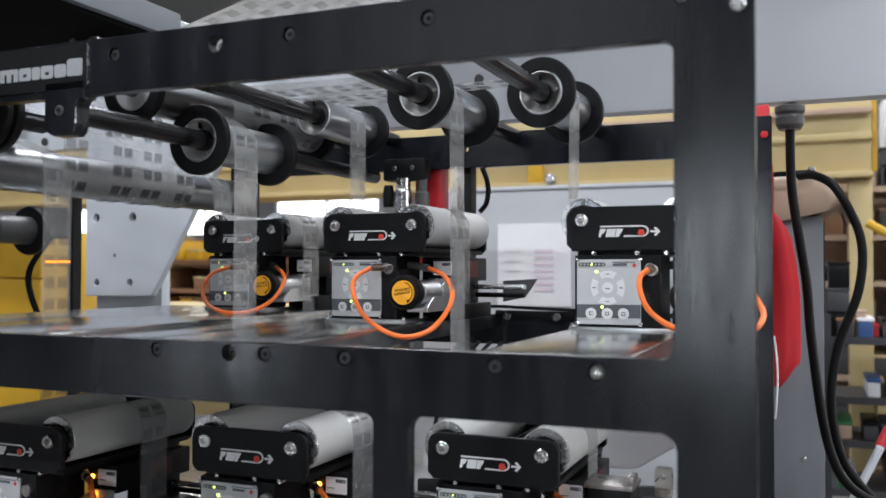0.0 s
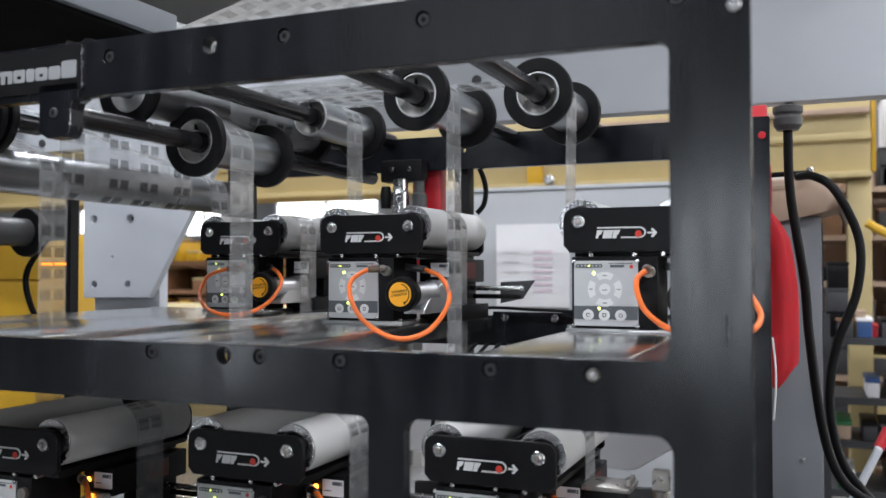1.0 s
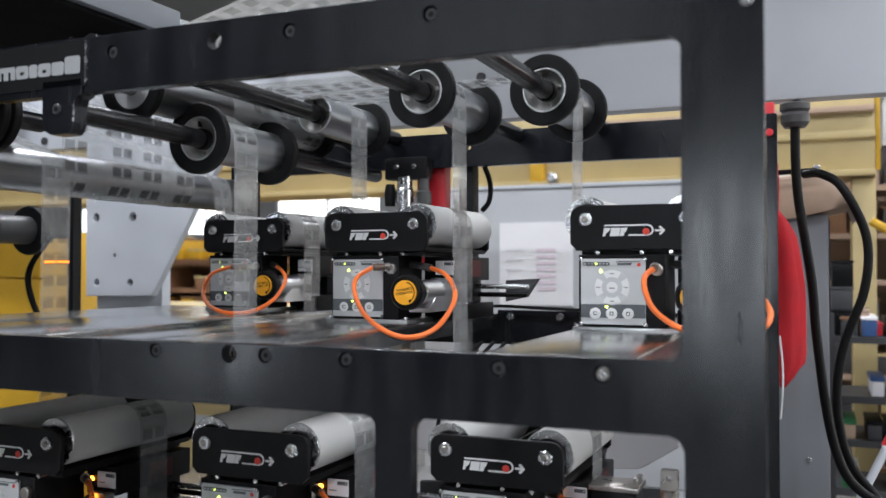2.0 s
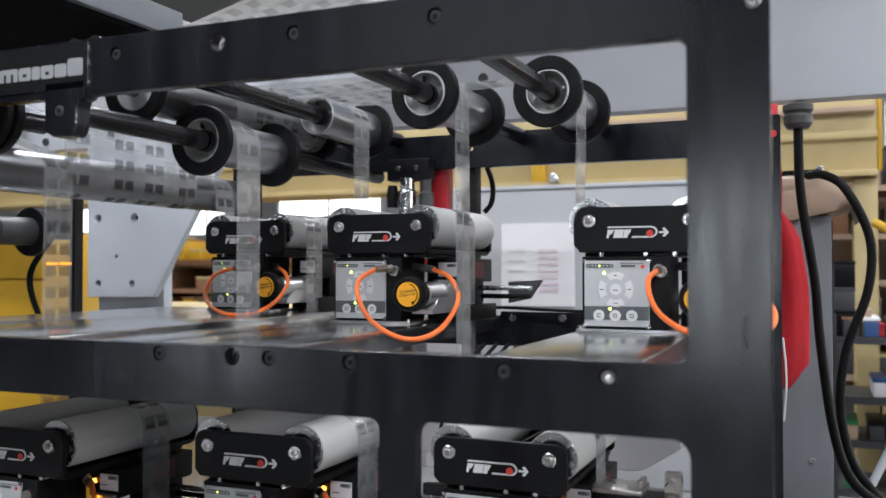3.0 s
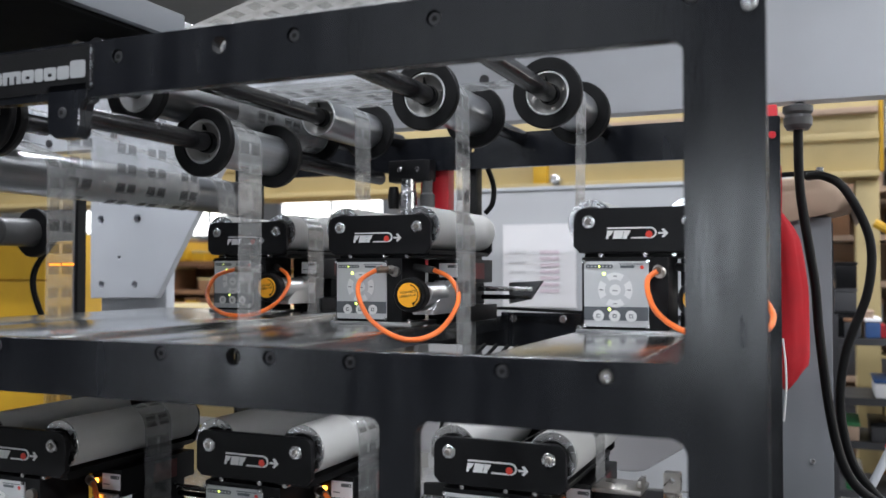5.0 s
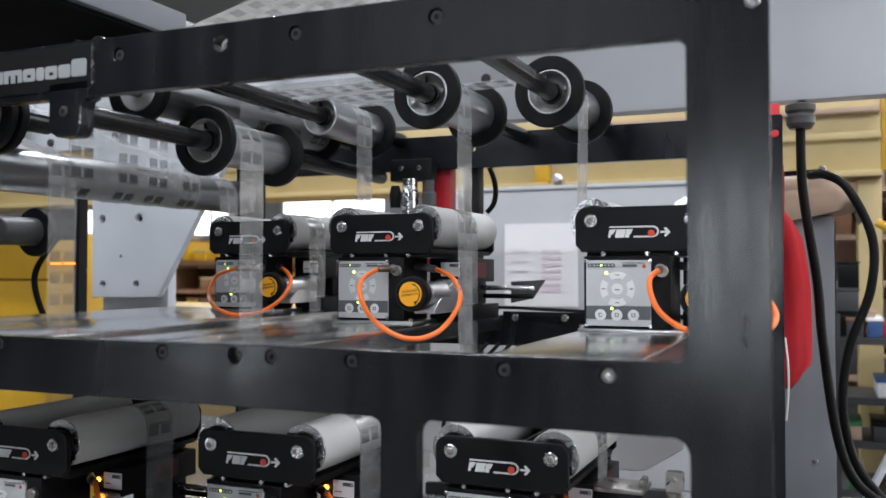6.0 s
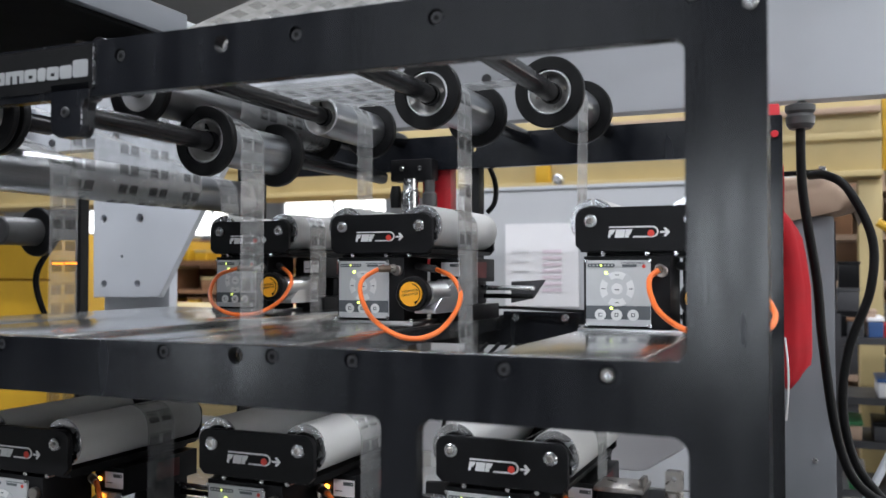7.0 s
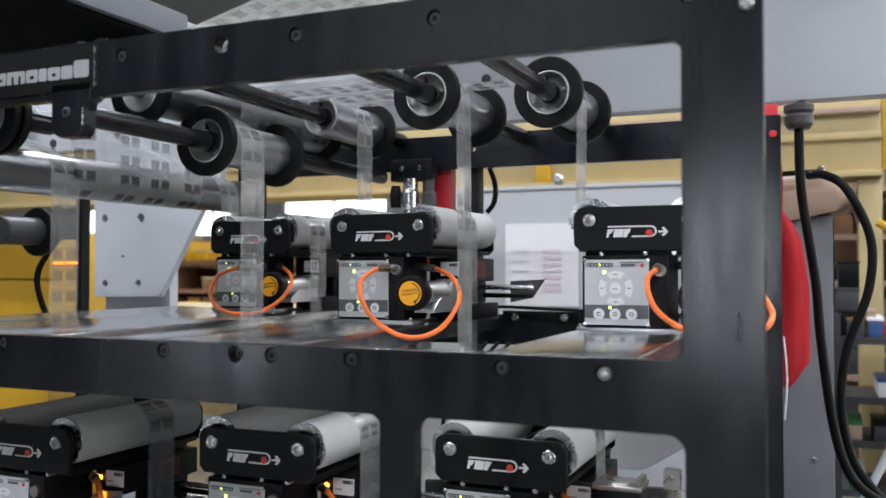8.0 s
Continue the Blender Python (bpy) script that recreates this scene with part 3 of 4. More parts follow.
    # motor with its knob
    part("motor_bracket", prism_x([(0.0, 0.020), (0.0, 0.028), (0.05, 0.062), (0.10, 0.080), (0.111, 0.080), (0.111, 0.020)], 0.0695, 0.110), ALU, o, "cast aluminium motor bracket")
    part("motor_body", lathe([(-0.010, 0.020), (-0.008, 0.0215), (0.070, 0.0215)], 36, (0.090, 0, 0.056)), ALU, o)
    kn = part("knob", lathe([(-0.036, 0.0225), (-0.0375, 0.0245), (-0.037, 0.0285), (-0.033, 0.0308), (-0.019, 0.0312), (-0.0105, 0.0285)], 48, (0.080, 0, 0.056)), RUBBER, o, "black round knob")
    plate("knob_disc", [circle(0.080, 0.056, 0.0215, 40)], -0.0395, -0.0355, YKNOB, kn, "yellow-orange disc with black lettering")
    for body, dz in (("TOWARDS", 0.0050), ("OPERATOR", -0.0012)):
        tx = new("lettering", text_mesh(body, 0.0062, RUBBER))
        tx.parent = kn
        tx.matrix_basis = Matrix.Translation((0.079, -0.0397, 0.056 + dz)) @ Matrix.Rotation(radians(-8), 4, "Y")
    arc = [(0.080 + 0.0172 * math.cos(radians(a)), 0.056 + 0.0172 * math.sin(radians(a))) for a in range(80, -51, -10)]
    arc += [(0.080 + 0.0188 * math.cos(radians(a)), 0.056 + 0.0188 * math.sin(radians(a))) for a in range(-50, 81, 10)]
    plate("knob_arrow", [arc], -0.0398, -0.0394, RUBBER, kn)
    plate("arrow_head", [[(0.0945, 0.0455), (0.0870, 0.0425), (0.0905, 0.0390 - 0.001), (0.0895, 0.037)]], -0.0398, -0.0394, RUBBER, kn)
    # sensor fork behind
    part("fork_rod", lathe([(0.1005, 0.005), (0.215, 0.005)], 12, (0, 0.255, 0.062), "x"), STEEL, o)
    part("fork_rod", lathe([(0.1005, 0.005), (0.205, 0.005)], 12, (0, 0.275, 0.045), "x"), GLOSSBLACK, o)
    part("fork_arm", prism_y([(0.150, 0.030), (0.196, 0.040), (0.222, 0.078), (0.150, 0.074)], 0.300, 0.312), FORKG, o, "dark grey sensor bracket")
    return o


def prism_x(pts, x0, x1):
    b = bmesh.new()
    lo = [b.verts.new((x0, y, z)) for y, z in pts]
    hi = [b.verts.new((x1, y, z)) for y, z in pts]
    b.faces.new(lo)
    b.faces.new(hi[::-1])
    for i in range(len(pts)):
        j = (i + 1) % len(pts)
        b.faces.new((lo[i], lo[j], hi[j], hi[i]))
    bmesh.ops.bevel(b, geom=list(b.edges), offset=0.001, segments=1, affect="EDGES")
    return b


def prism_y(pts, y0, y1, bevel=0.001):
    b = bmesh.new()
    lo = [b.verts.new((x, y0, z)) for x, z in pts]
    hi = [b.verts.new((x, y1, z)) for x, z in pts]
    b.faces.new(lo)
    b.faces.new(hi[::-1])
    for i in range(len(pts)):
        j = (i + 1) % len(pts)
        b.faces.new((lo[i], lo[j], hi[j], hi[i]))
    if bevel:
        bmesh.ops.bevel(b, geom=list(b.edges), offset=bevel, segments=1, affect="EDGES")
    return b


FORKG = mat("dark_grey_bracket", (0.055, 0.056, 0.06), 0.6, 0, 0.15, 30, 0.05, 300)
mat_pale = mat("pale_foil", (0.52, 0.53, 0.54), 0.45, 0, 0.04, 30)
mat_darkred = mat("dark_red_label", (0.10, 0.012, 0.012), 0.5, 0, 0.2, 40)

# middle between the rollers, front face, tray level
GUIDES = dict(f1=(-1.0485, 0.744, 1.296), f2=(-0.623, 0.5505, 1.290), f3=(-0.1435, 0.510, 1.289),
              g1=(-1.0655, 0.149, 0.937), g2=(-0.676, 0.237, 0.941), g3=(-0.3225, 0.355, 0.936))
first_guide = build_guide(Matrix.Translation(GUIDES["f2"]))
for key in ("g1", "g2", "g3", "f1", "f3"):
    if key == "f1":
        # the upper guides show no status light
        for c in first_guide.children_recursive:
            if c.name.split(".")[0] == "status_led":
                bpy.data.objects.remove(c)
                break
    other = copy_thing(first_guide, Matrix.Translation(GUIDES[key]))
    if key == "f3":
        for c in list(other.children):
            if c.name.split(".")[0] in ("knob", "motor_body", "motor_bracket"):
                c.location.x += 0.016
            if c.name.split(".")[0] in ("fork_rod", "fork_arm"):
                bpy.data.objects.remove(c)


def sensor_cable(points, start, end):
    o = thing("sensor_cable", "orange sensor cable looped from a nickel plug", "cable", "orange sensor cables")
    part("cord", tube(points, 0.0042, 10, 6), ORANGE, o)
    part("plug", tube([start, points[0]], 0.0066, 14, 2), PLUGM, o, "dark bronze plug")
    nut = Vector(start).lerp(Vector(points[0]), 0.28)
    part("nut", tube([start, nut], 0.0080, 12, 2), NICKEL, o, "knurled nickel nut")
    part("boot", tube([points[-1], end], 0.0068, 14, 2), PLUGGREY, o, "grey moulded plug")
    return o

sensor_cable([(-0.615, 0.529, 1.39), (-0.638, 0.513, 1.372), (-0.626, 0.481, 1.347), (-0.575, 0.422, 1.311), (-0.508, 0.372, 1.287), (-0.461, 0.36, 1.281), (-0.432, 0.388, 1.294), (-0.429, 0.45, 1.326), (-0.445, 0.500, 1.352), (-0.478, 0.540, 1.377), (-0.523, 0.580, 1.389)], (-0.590, 0.546, 1.391), (-0.571, 0.600, 1.396))
sensor_cable([(-1.059, 0.718, 1.392), (-1.096, 0.702, 1.377), (-1.08, 0.651, 1.345), (-1.031, 0.596, 1.32), (-0.975, 0.557, 1.306), (-0.932, 0.545, 1.301), (-0.895, 0.563, 1.305), (-0.88, 0.613, 1.326), (-0.899, 0.684, 1.360), (-0.933, 0.730, 1.379), (-0.972, 0.765, 1.392)], (-1.014, 0.740, 1.392), (-1.000, 0.788, 1.398))
sensor_cable([(-0.109, 0.482, 1.388), (-0.122, 0.475, 1.375), (-0.115, 0.445, 1.35), (-0.093, 0.402, 1.325), (-0.05, 0.362, 1.304), (0.007, 0.347, 1.297), (0.047, 0.367, 1.304), (0.061, 0.396, 1.319), (0.056, 0.427, 1.337), (0.025, 0.485, 1.372), (-0.030, 0.540, 1.389)], (-0.112, 0.507, 1.390), (-0.092, 0.565, 1.395))
for gx, gy in ((-1.0655, 0.149), (-0.676, 0.237), (-0.3225, 0.355)):
    sensor_cable([(gx + 0.075, gy + 0.090, 1.036), (gx + 0.100, gy + 0.070, 1.026), (gx + 0.118, gy + 0.055, 1.000), (gx + 0.110, gy + 0.03, 0.97)],
                 (gx + 0.052, gy + 0.105, 1.038), (gx + 0.090, gy + 0.02, 0.955))


# ---- film ribbons ----
def belt(circles):
    """The course of a strip round circles (x, z, r, side): straight tangents and arcs. Returns points with their way along it."""
    tang = []
    for (x1, z1, r1, s1), (x2, z2, r2, s2) in zip(circles, circles[1:]):
        dx, dz = x2 - x1, z2 - z1
        D, k = math.hypot(dx, dz), s2 * r2 - s1 * r1
        th = math.atan2(dz, dx) + math.acos(max(-1, min(1, k / D)))
        n = (math.cos(th), math.sin(th))
        tang.append(((x1 - s1 * r1 * n[0], z1 - s1 * r1 * n[1]), (x2 - s2 * r2 * n[0], z2 - s2 * r2 * n[1])))
    pts = [tang[0][0]]
    for i, (a, b) in enumerate(tang):
        steps = max(2, int(math.hypot(b[0] - a[0], b[1] - a[1]) / 0.05))
        for k in range(1, steps + 1):
            pts.append((a[0] + (b[0] - a[0]) * k / steps, a[1] + (b[1] - a[1]) * k / steps))
        if i + 1 < len(tang):
            x, z, r, s = circles[i + 1]
            a0 = math.atan2(b[1] - z, b[0] - x)
            c = tang[i + 1][0]
            a1 = math.atan2(c[1] - z, c[0] - x)
            turn = (a1 - a0) % (2 * math.pi) if s > 0 else -((a0 - a1) % (2 * math.pi))
            steps = max(3, int(abs(turn) / 0.2))
            for k in range(1, steps + 1):
                pts.append((x + r * math.cos(a0 + turn * k / steps), z + r * math.sin(a0 + turn * k / steps)))
    pts = [p for p, q in zip(pts, pts[1:]) if math.hypot(p[0] - q[0], p[1] - q[1]) > 1e-5] + [pts[-1]]
    way = [0.0]
    for p, q in zip(pts, pts[1:]):
        way.append(way[-1] + math.hypot(q[0] - p[0], q[1] - p[1]))
    return pts, way


def along(course, s):
    pts, way = course
    s = max(0.0, min(way[-1] - 1e-6, s))
    i = int(np.searchsorted(way, s, side="right")) - 1
    i = min(i, len(pts) - 2)
    k = (s - way[i]) / max(1e-9, way[i + 1] - way[i])
    (x0, z0), (x1, z1) = pts[i], pts[i + 1]
    return x0 + (x1 - x0) * k, z0 + (z1 - z0) * k, math.atan2(z1 - z0, x1 - x0)


SPEED, PITCH = 0.258, 0.040
MARKS = []


def mark_mesh(w, side):
    """A pair of printed fields with a thin slot between them, on the inner side of the film."""
    bm = bmesh.new()
    off = 0.0003 * side
    for y0, y1 in ((-0.40 * w, -0.06 * w), (0.06 * w, 0.40 * w)):
        box(-0.009, 0.009, y0, y1, off - 0.0001, off + 0.0001, 0, bm)
    box(-0.012, -0.0105, -0.42 * w, 0.42 * w, off - 0.0001, off + 0.0001, 0, bm)
    return mesh_of(bm, "printed_mark", MARK, 0)


def ribbon(circles, y0, y1, seen, label):
    course = belt(circles)
    pts, way = course
    o = thing("film_ribbon", label, "film ribbon", "slit film ribbons")
    bm = bmesh.new()
    rows = []
    for i, (x, z) in enumerate(pts):
        xa, za = pts[max(i - 1, 0)]
        xb, zb = pts[min(i + 1, len(pts) - 1)]
        L = math.hypot(xb - xa, zb - za)
        nx, nz = -(zb - za) / L * 0.00012, (xb - xa) / L * 0.00012
        rows.append([bm.verts.new((x + sx * nx, y, z + sx * nz)) for sx, y in ((-1, y0), (-1, y1), (1, y1), (1, y0))])
    for a, b in zip(rows, rows[1:]):
        for k in range(4):
            bm.faces.new((a[k], a[(k + 1) % 4], b[(k + 1) % 4], b[k]))
    part("film", bm, FILM, o, "clear glossy film")
    if not seen:
        return o
    me = mark_mesh(y1 - y0, -1)
    lo, hi = seen[0] - SPEED * 8.0, seen[1]
    s = lo
    while s < hi:
        k = new("printed_mark", me)
        k.parent = o
        MARKS.append((k, course, s, (y0 + y1) / 2))
        s += PITCH
    return o


RG = 0.0385
def guide_end(key, low):
    gx, gy, gz = GUIDES[key]
    return [(gx - 0.0786, gz + 0.178, RG, 1), (gx + 0.0786, gz + 0.178, RG, -1), (gx + 0.1159, low, 0, 1)]


FAR_IN = (-3.6, 2.45, 0, 1)
TURN = (XB, ZB, RB + 0.0005, 1)
OVER = (XB, ZB, RB + 0.0005, -1)
LIFT = (XB + RB + 0.0395, 1.79, 0.0385, -1)
roll = lambda r: (r[0], r[1], 0.0385, -1)
HIGH = roll(R5)
SEEN = (1.9, 4.5)
lift = thing("idler_roller", "aluminium idler roller turning the film lanes over", "roller", "top idler rollers", Matrix.Translation((LIFT[0], 0.42, LIFT[1])))
part("tube", lathe([(0.0, 0.036), (0.001, 0.038), (0.34, 0.038), (0.341, 0.036)], 48), LONGT, lift)
part("shaft", lathe([(-0.06, 0.012), (0.5445, 0.012)], 20), GLOSSBLACK, lift)
ribbon([FAR_IN, OVER] + guide_end("g1", 0.30), 0.313, 0.381, SEEN, "clear printed film ribbon running down to a lower web guide")
ribbon([FAR_IN, TURN, LIFT, roll(R1)] + guide_end("g2", 0.30), 0.359, 0.428, SEEN, "clear printed film ribbon over a flanged idler roller")
ribbon([FAR_IN, TURN, LIFT, HIGH, roll(R3)] + guide_end("g3", 0.30), 0.483, 0.549, SEEN, "clear narrow film ribbon running down past the upper guides")
ribbon([FAR_IN, TURN, LIFT, HIGH, roll(R4)] + guide_end("f3", 0.30), 0.571, 0.640, SEEN, "clear narrow film ribbon running to an upper web guide")
ribbon([FAR_IN, TURN, LIFT, HIGH, roll(R2)] + guide_end("f2", 0.30), 0.678, 0.745, SEEN, "clear printed film ribbon running to the middle web guide")
ribbon([FAR_IN, OVER] + guide_end("f1", 0.30), 0.811, 0.880, SEEN, "clear printed film ribbon running down from the long roller")

for y0, y1 in ((0.4285, 0.4825), (0.5495, 0.5705), (0.6405, 0.6775)):
    ribbon([FAR_IN, TURN, LIFT, HIGH, (-0.60, 1.715, 0, 1)], y0, y1, None, "clear film trim strip beside the printed lanes")


def build_sensor():
    o = thing("sensor_light", "thin orange sensor light line on the film", "sensor light")
    for y0, y1, z in ((0.319, 0.344, 1.398), (0.349, 0.377, 1.3985)):
        part("light_line", box(-1.1782, -1.1775, y0, y1, z, z + 0.004), SPOT, o)


# ---- around the rack ----
def build_press():
    b = thing("press_beam", "grey painted press cross beam with bolts", "machine beam")
    part("beam", box(-4.5, 3.0, 1.30, 1.36, 1.7785, 2.14, 0.006), BEAMG, b)
    for x, z in ((-0.692, 1.892), (-2.224, 1.808), (-1.35, 1.905), (-1.95, 1.815), (-2.10, 1.86)):
        part("bolt", disc(x, z, 1.293, 1.302, 0.013, 0.002, 16), GREYD, b)
    k = thing("grey_bracket", "grey painted angled bracket plate with bolt holes", "bracket")
    out = [(-2.028, 1.778), (-1.46, 1.778), (-1.584, 1.595), (-1.760, 1.304), (-2.022, 1.301)]
    holes = [circle(x, z, r, 20) for x, z, r in ((-1.983, 1.550, 0.013), (-1.837, 1.549, 0.014), (-1.979, 1.344, 0.011), (-1.845, 1.345, 0.011), (-1.907, 1.430, 0.005), (-1.983, 1.61, 0.010), (-1.837, 1.61, 0.010))]
    plate("plate", [out] + holes, 1.28, 1.305, GREY, k, "", 0.002)
    part("column", box(-2.007, -1.745, 1.31, 1.35, 0.0, 1.40, 0.006), GREY, k)
    # black sheet added behind the holes to give them their dark depth
    part("backing", box(-2.00, -1.82, 1.3055, 1.3095, 1.32, 1.62), BLACK, k)
    r = thing("red_upright", "red painted upright behind the rack", "machine upright")
    part("post", box(-0.04, 0.044, 0.9845, 1.02, 1.42, 1.720, 0.003), REDP, r)
    part("pin", disc(0.036, 1.656, 0.960, 0.9645, 0.0075, 0.001, 14), REDP, r)
    r = thing("red_bracket", "red painted bracket below the rear bar", "bracket")
    part("plate", box(-0.735, -0.664, 0.984, 1.02, 1.40, 1.66, 0.004), REDP, r)
    p = thing("grey_cabinet", "tall grey machine cabinet panel", "cabinet")
    part("panel", box(-0.06, 0.145, 1.33, 1.62, 0.0, 1.513, 0.006), CABG, p)
    part("side_trim", box(0.1452, 0.148, 1.335, 1.345, 0.05, 1.50), GREYD, p)
    part("screw", disc(0.10, 1.44, 1.326, 1.3295, 0.006, 0.001, 12), STEEL, p)
    part("screw", disc(0.10, 0.95, 1.326, 1.3295, 0.006, 0.001, 12), STEEL, p)
    t = thing("tan_cover", "tan rounded cloth cover over the cabinet", "cover")
    bm = bmesh.new()
    n = 14
    rows = []
    for i in range(n + 1):
        f = i / n
        x = -0.05 + 0.255 * f
        zt = 1.602 + 0.006 * math.sin(f * 3) - max(0, f - 0.78) ** 1.6 * 1.15
        zb = 1.492 + 0.045 * f ** 1.6
        rows.append([bm.verts.new((x, y, z)) for y, z in ((1.315, zb), (1.305, (zt + zb) / 2), (1.325, zt - 0.01), (1.36, zt), (1.60, zt), (1.60, zb))])
    for a, c in zip(rows, rows[1:]):
        for q in range(6):
            bm.faces.new((a[q], a[(q + 1) % 6], c[(q + 1) % 6], c[q]))
    bm.faces.new(rows[0])
    bm.faces.new(rows[-1][::-1])
    part("cloth", bm, TAN, t).data.set_sharp_from_angle(angle=radians(70))
    part("clip", box(0.113, 0.129, 1.30, 1.32, 1.598, 1.625, 0.003), STEEL, t)
    part("pull_cord", tube([(-0.03, 1.30, 1.605), (0.04, 1.30, 1.610), (0.12, 1.30, 1.612)], 0.006), BLACK, t)
    # hanging red cloth bag
    g = thing("red_bag", "red cloth bag hanging beside the rack", "bag")
    bm = bmesh.new()
    rows = []
    for i in range(19):
        f = i / 18
        z = 1.515 - 0.363 * f
        xl = 0.015
        xr = 0.058 + 0.038 * min(1, (f * 2.2)) ** 0.6 - 0.030 * max(0, f - 0.88) / 0.12
        row = []
        for k in range(28):
            a = 2 * math.pi * k / 28
            fold = 1 + 0.10 * math.sin(5 * a + 3 * f) * (1 - 0.4 * f) + 0.04 * math.sin(11 * a - 5 * f)
            w = (0.35 + 0.65 * min(1, f * 7)) * (1 - 0.25 * max(0, f - 0.9) / 0.1)
            row.append(bm.verts.new(((xl + xr) / 2 + math.cos(a) * (xr - xl) / 2 * fold * w, 1.10 + math.sin(a) * 0.030 * fold * w, z + 0.012 * math.sin(2 * a) * (f > 0.9))))
        rows.append(row)
    for a, c in zip(rows, rows[1:]):
        for q in range(28):
            bm.faces.new((a[q], a[(q + 1) % 28], c[(q + 1) % 28], c[q]))
    bm.faces.new(rows[0])
    bm.faces.new(rows[-1][::-1])
    part("cloth", bm, REDC, g).data.set_sharp_from_angle(angle=radians(70))
    part("loop", tube([(0.045, 1.075, 1.505), (0.047, 1.05, 1.56), (0.047, 1.0215, 1.60)], 0.003), REDC, g)
    part("white_cord", tube([(0.048, 1.06, 1.25), (0.053, 1.058, 1.20), (0.054, 1.058, 1.15), (0.049, 1.06, 1.08)], 0.0022), WPRINT, g)
    # hoses
    h = thing("air_hose", "thick black hose hanging from a grey coupling", "hose")
    part("hose", tube([(0.079, 1.15, 1.715), (0.079, 1.15, 1.694), (0.083, 1.15, 1.552), (0.109, 1.15, 1.368), (0.118, 1.15, 1.247), (0.140, 1.15, 1.067), (0.169, 1.15, 0.965), (0.214, 1.16, 0.915), (0.279, 1.17, 0.89)], 0.0100, 16, 8), RUBBER, h)
    part("coupling", lathe([(1.690, 0.022), (1.700, 0.029), (1.715, 0.030), (1.722, 0.026), (1.728, 0.031), (1.740, 0.031), (1.744, 0.020), (1.746, 0.004)], 18, (0.079, 1.15, 0), "z"), PLUGGREY, h, "grey threaded coupling")
    part("elbow", tube([(0.079, 1.15, 1.730), (0.079, 1.19, 1.738), (0.079, 1.28, 1.752), (0.079, 1.325, 1.776)], 0.010, 12, 6), PLUGGREY, h)
    h = thing("air_hose", "black hose looping over the cabinet", "hose")
    part("hose", tube([(0.096, 1.26, 1.60), (0.131, 1.22, 1.595), (0.173, 1.2, 1.560), (0.218, 1.2, 1.455), (0.213, 1.2, 1.344), (0.171, 1.2, 1.221), (0.157, 1.2, 1.098), (0.181, 1.2, 0.977), (0.241, 1.2, 0.895)], 0.0096, 16, 8), RUBBER, h)
    # valve block at the rear bar
    v = thing("air_regulator", "small air regulator with steel and black parts", "regulator")
    part("clamp", box(-0.790, -0.685, 0.925, 0.9645, 1.590, 1.640, 0.006), BLACK, v)
    part("cylinder", lathe([(1.50, 0.016), (1.505, 0.020), (1.565, 0.020), (1.57, 0.017), (1.595, 0.017)], 24, (-0.740, 0.93, 0), "z"), STEEL, v)
    part("cylinder", lathe([(1.52, 0.014), (1.525, 0.017), (1.560, 0.017), (1.565, 0.012), (1.60, 0.012)], 24, (-0.697, 0.94, 0), "z"), PLUGGREY, v)
    part("knob", lathe([(1.53, 0.012), (1.56, 0.014), (1.58, 0.010)], 16, (-0.777, 0.93, 0), "z"), RUBBER, v)
    for x in (-0.760, -0.715):
        part("screw", disc(x, 1.618, 0.921, 0.926, 0.006, 0.001, 12), STEEL, v)
    c = thing("black_cable", "thin black cable hanging behind the rack", "cable")
    part("cord", tube([(-0.588, 1.03, 1.63), (-0.575, 1.03, 1.60), (-0.570, 1.03, 1.57), (-0.575, 1.03, 1.54), (-0.590, 1.025, 1.52)], 0.006), RUBBER, c)
    c = thing("black_cable", "thin black cable along the rear bar", "cable")
    part("cord", tube([(-0.60, 0.950, 1.302), (-0.52, 0.955, 1.306), (-0.44, 0.956, 1.303), (-0.34, 0.956, 1.300), (-0.27, 0.950, 1.296)], 0.0035, 8, 6), RUBBER, c)
    for dx in (0.0, 0.022, 0.044, 0.062):
        c = thing("black_cable", "thin black cable under the tray", "cable", "cables under the tray")
        part("cord", tube([(-0.44 + dx, 0.62, 1.255), (-0.452 + dx, 0.58, 1.23), (-0.47 + dx, 0.53, 1.19), (-0.48 + dx, 0.50, 1.10)], 0.0035, 8, 5), RUBBER, c)


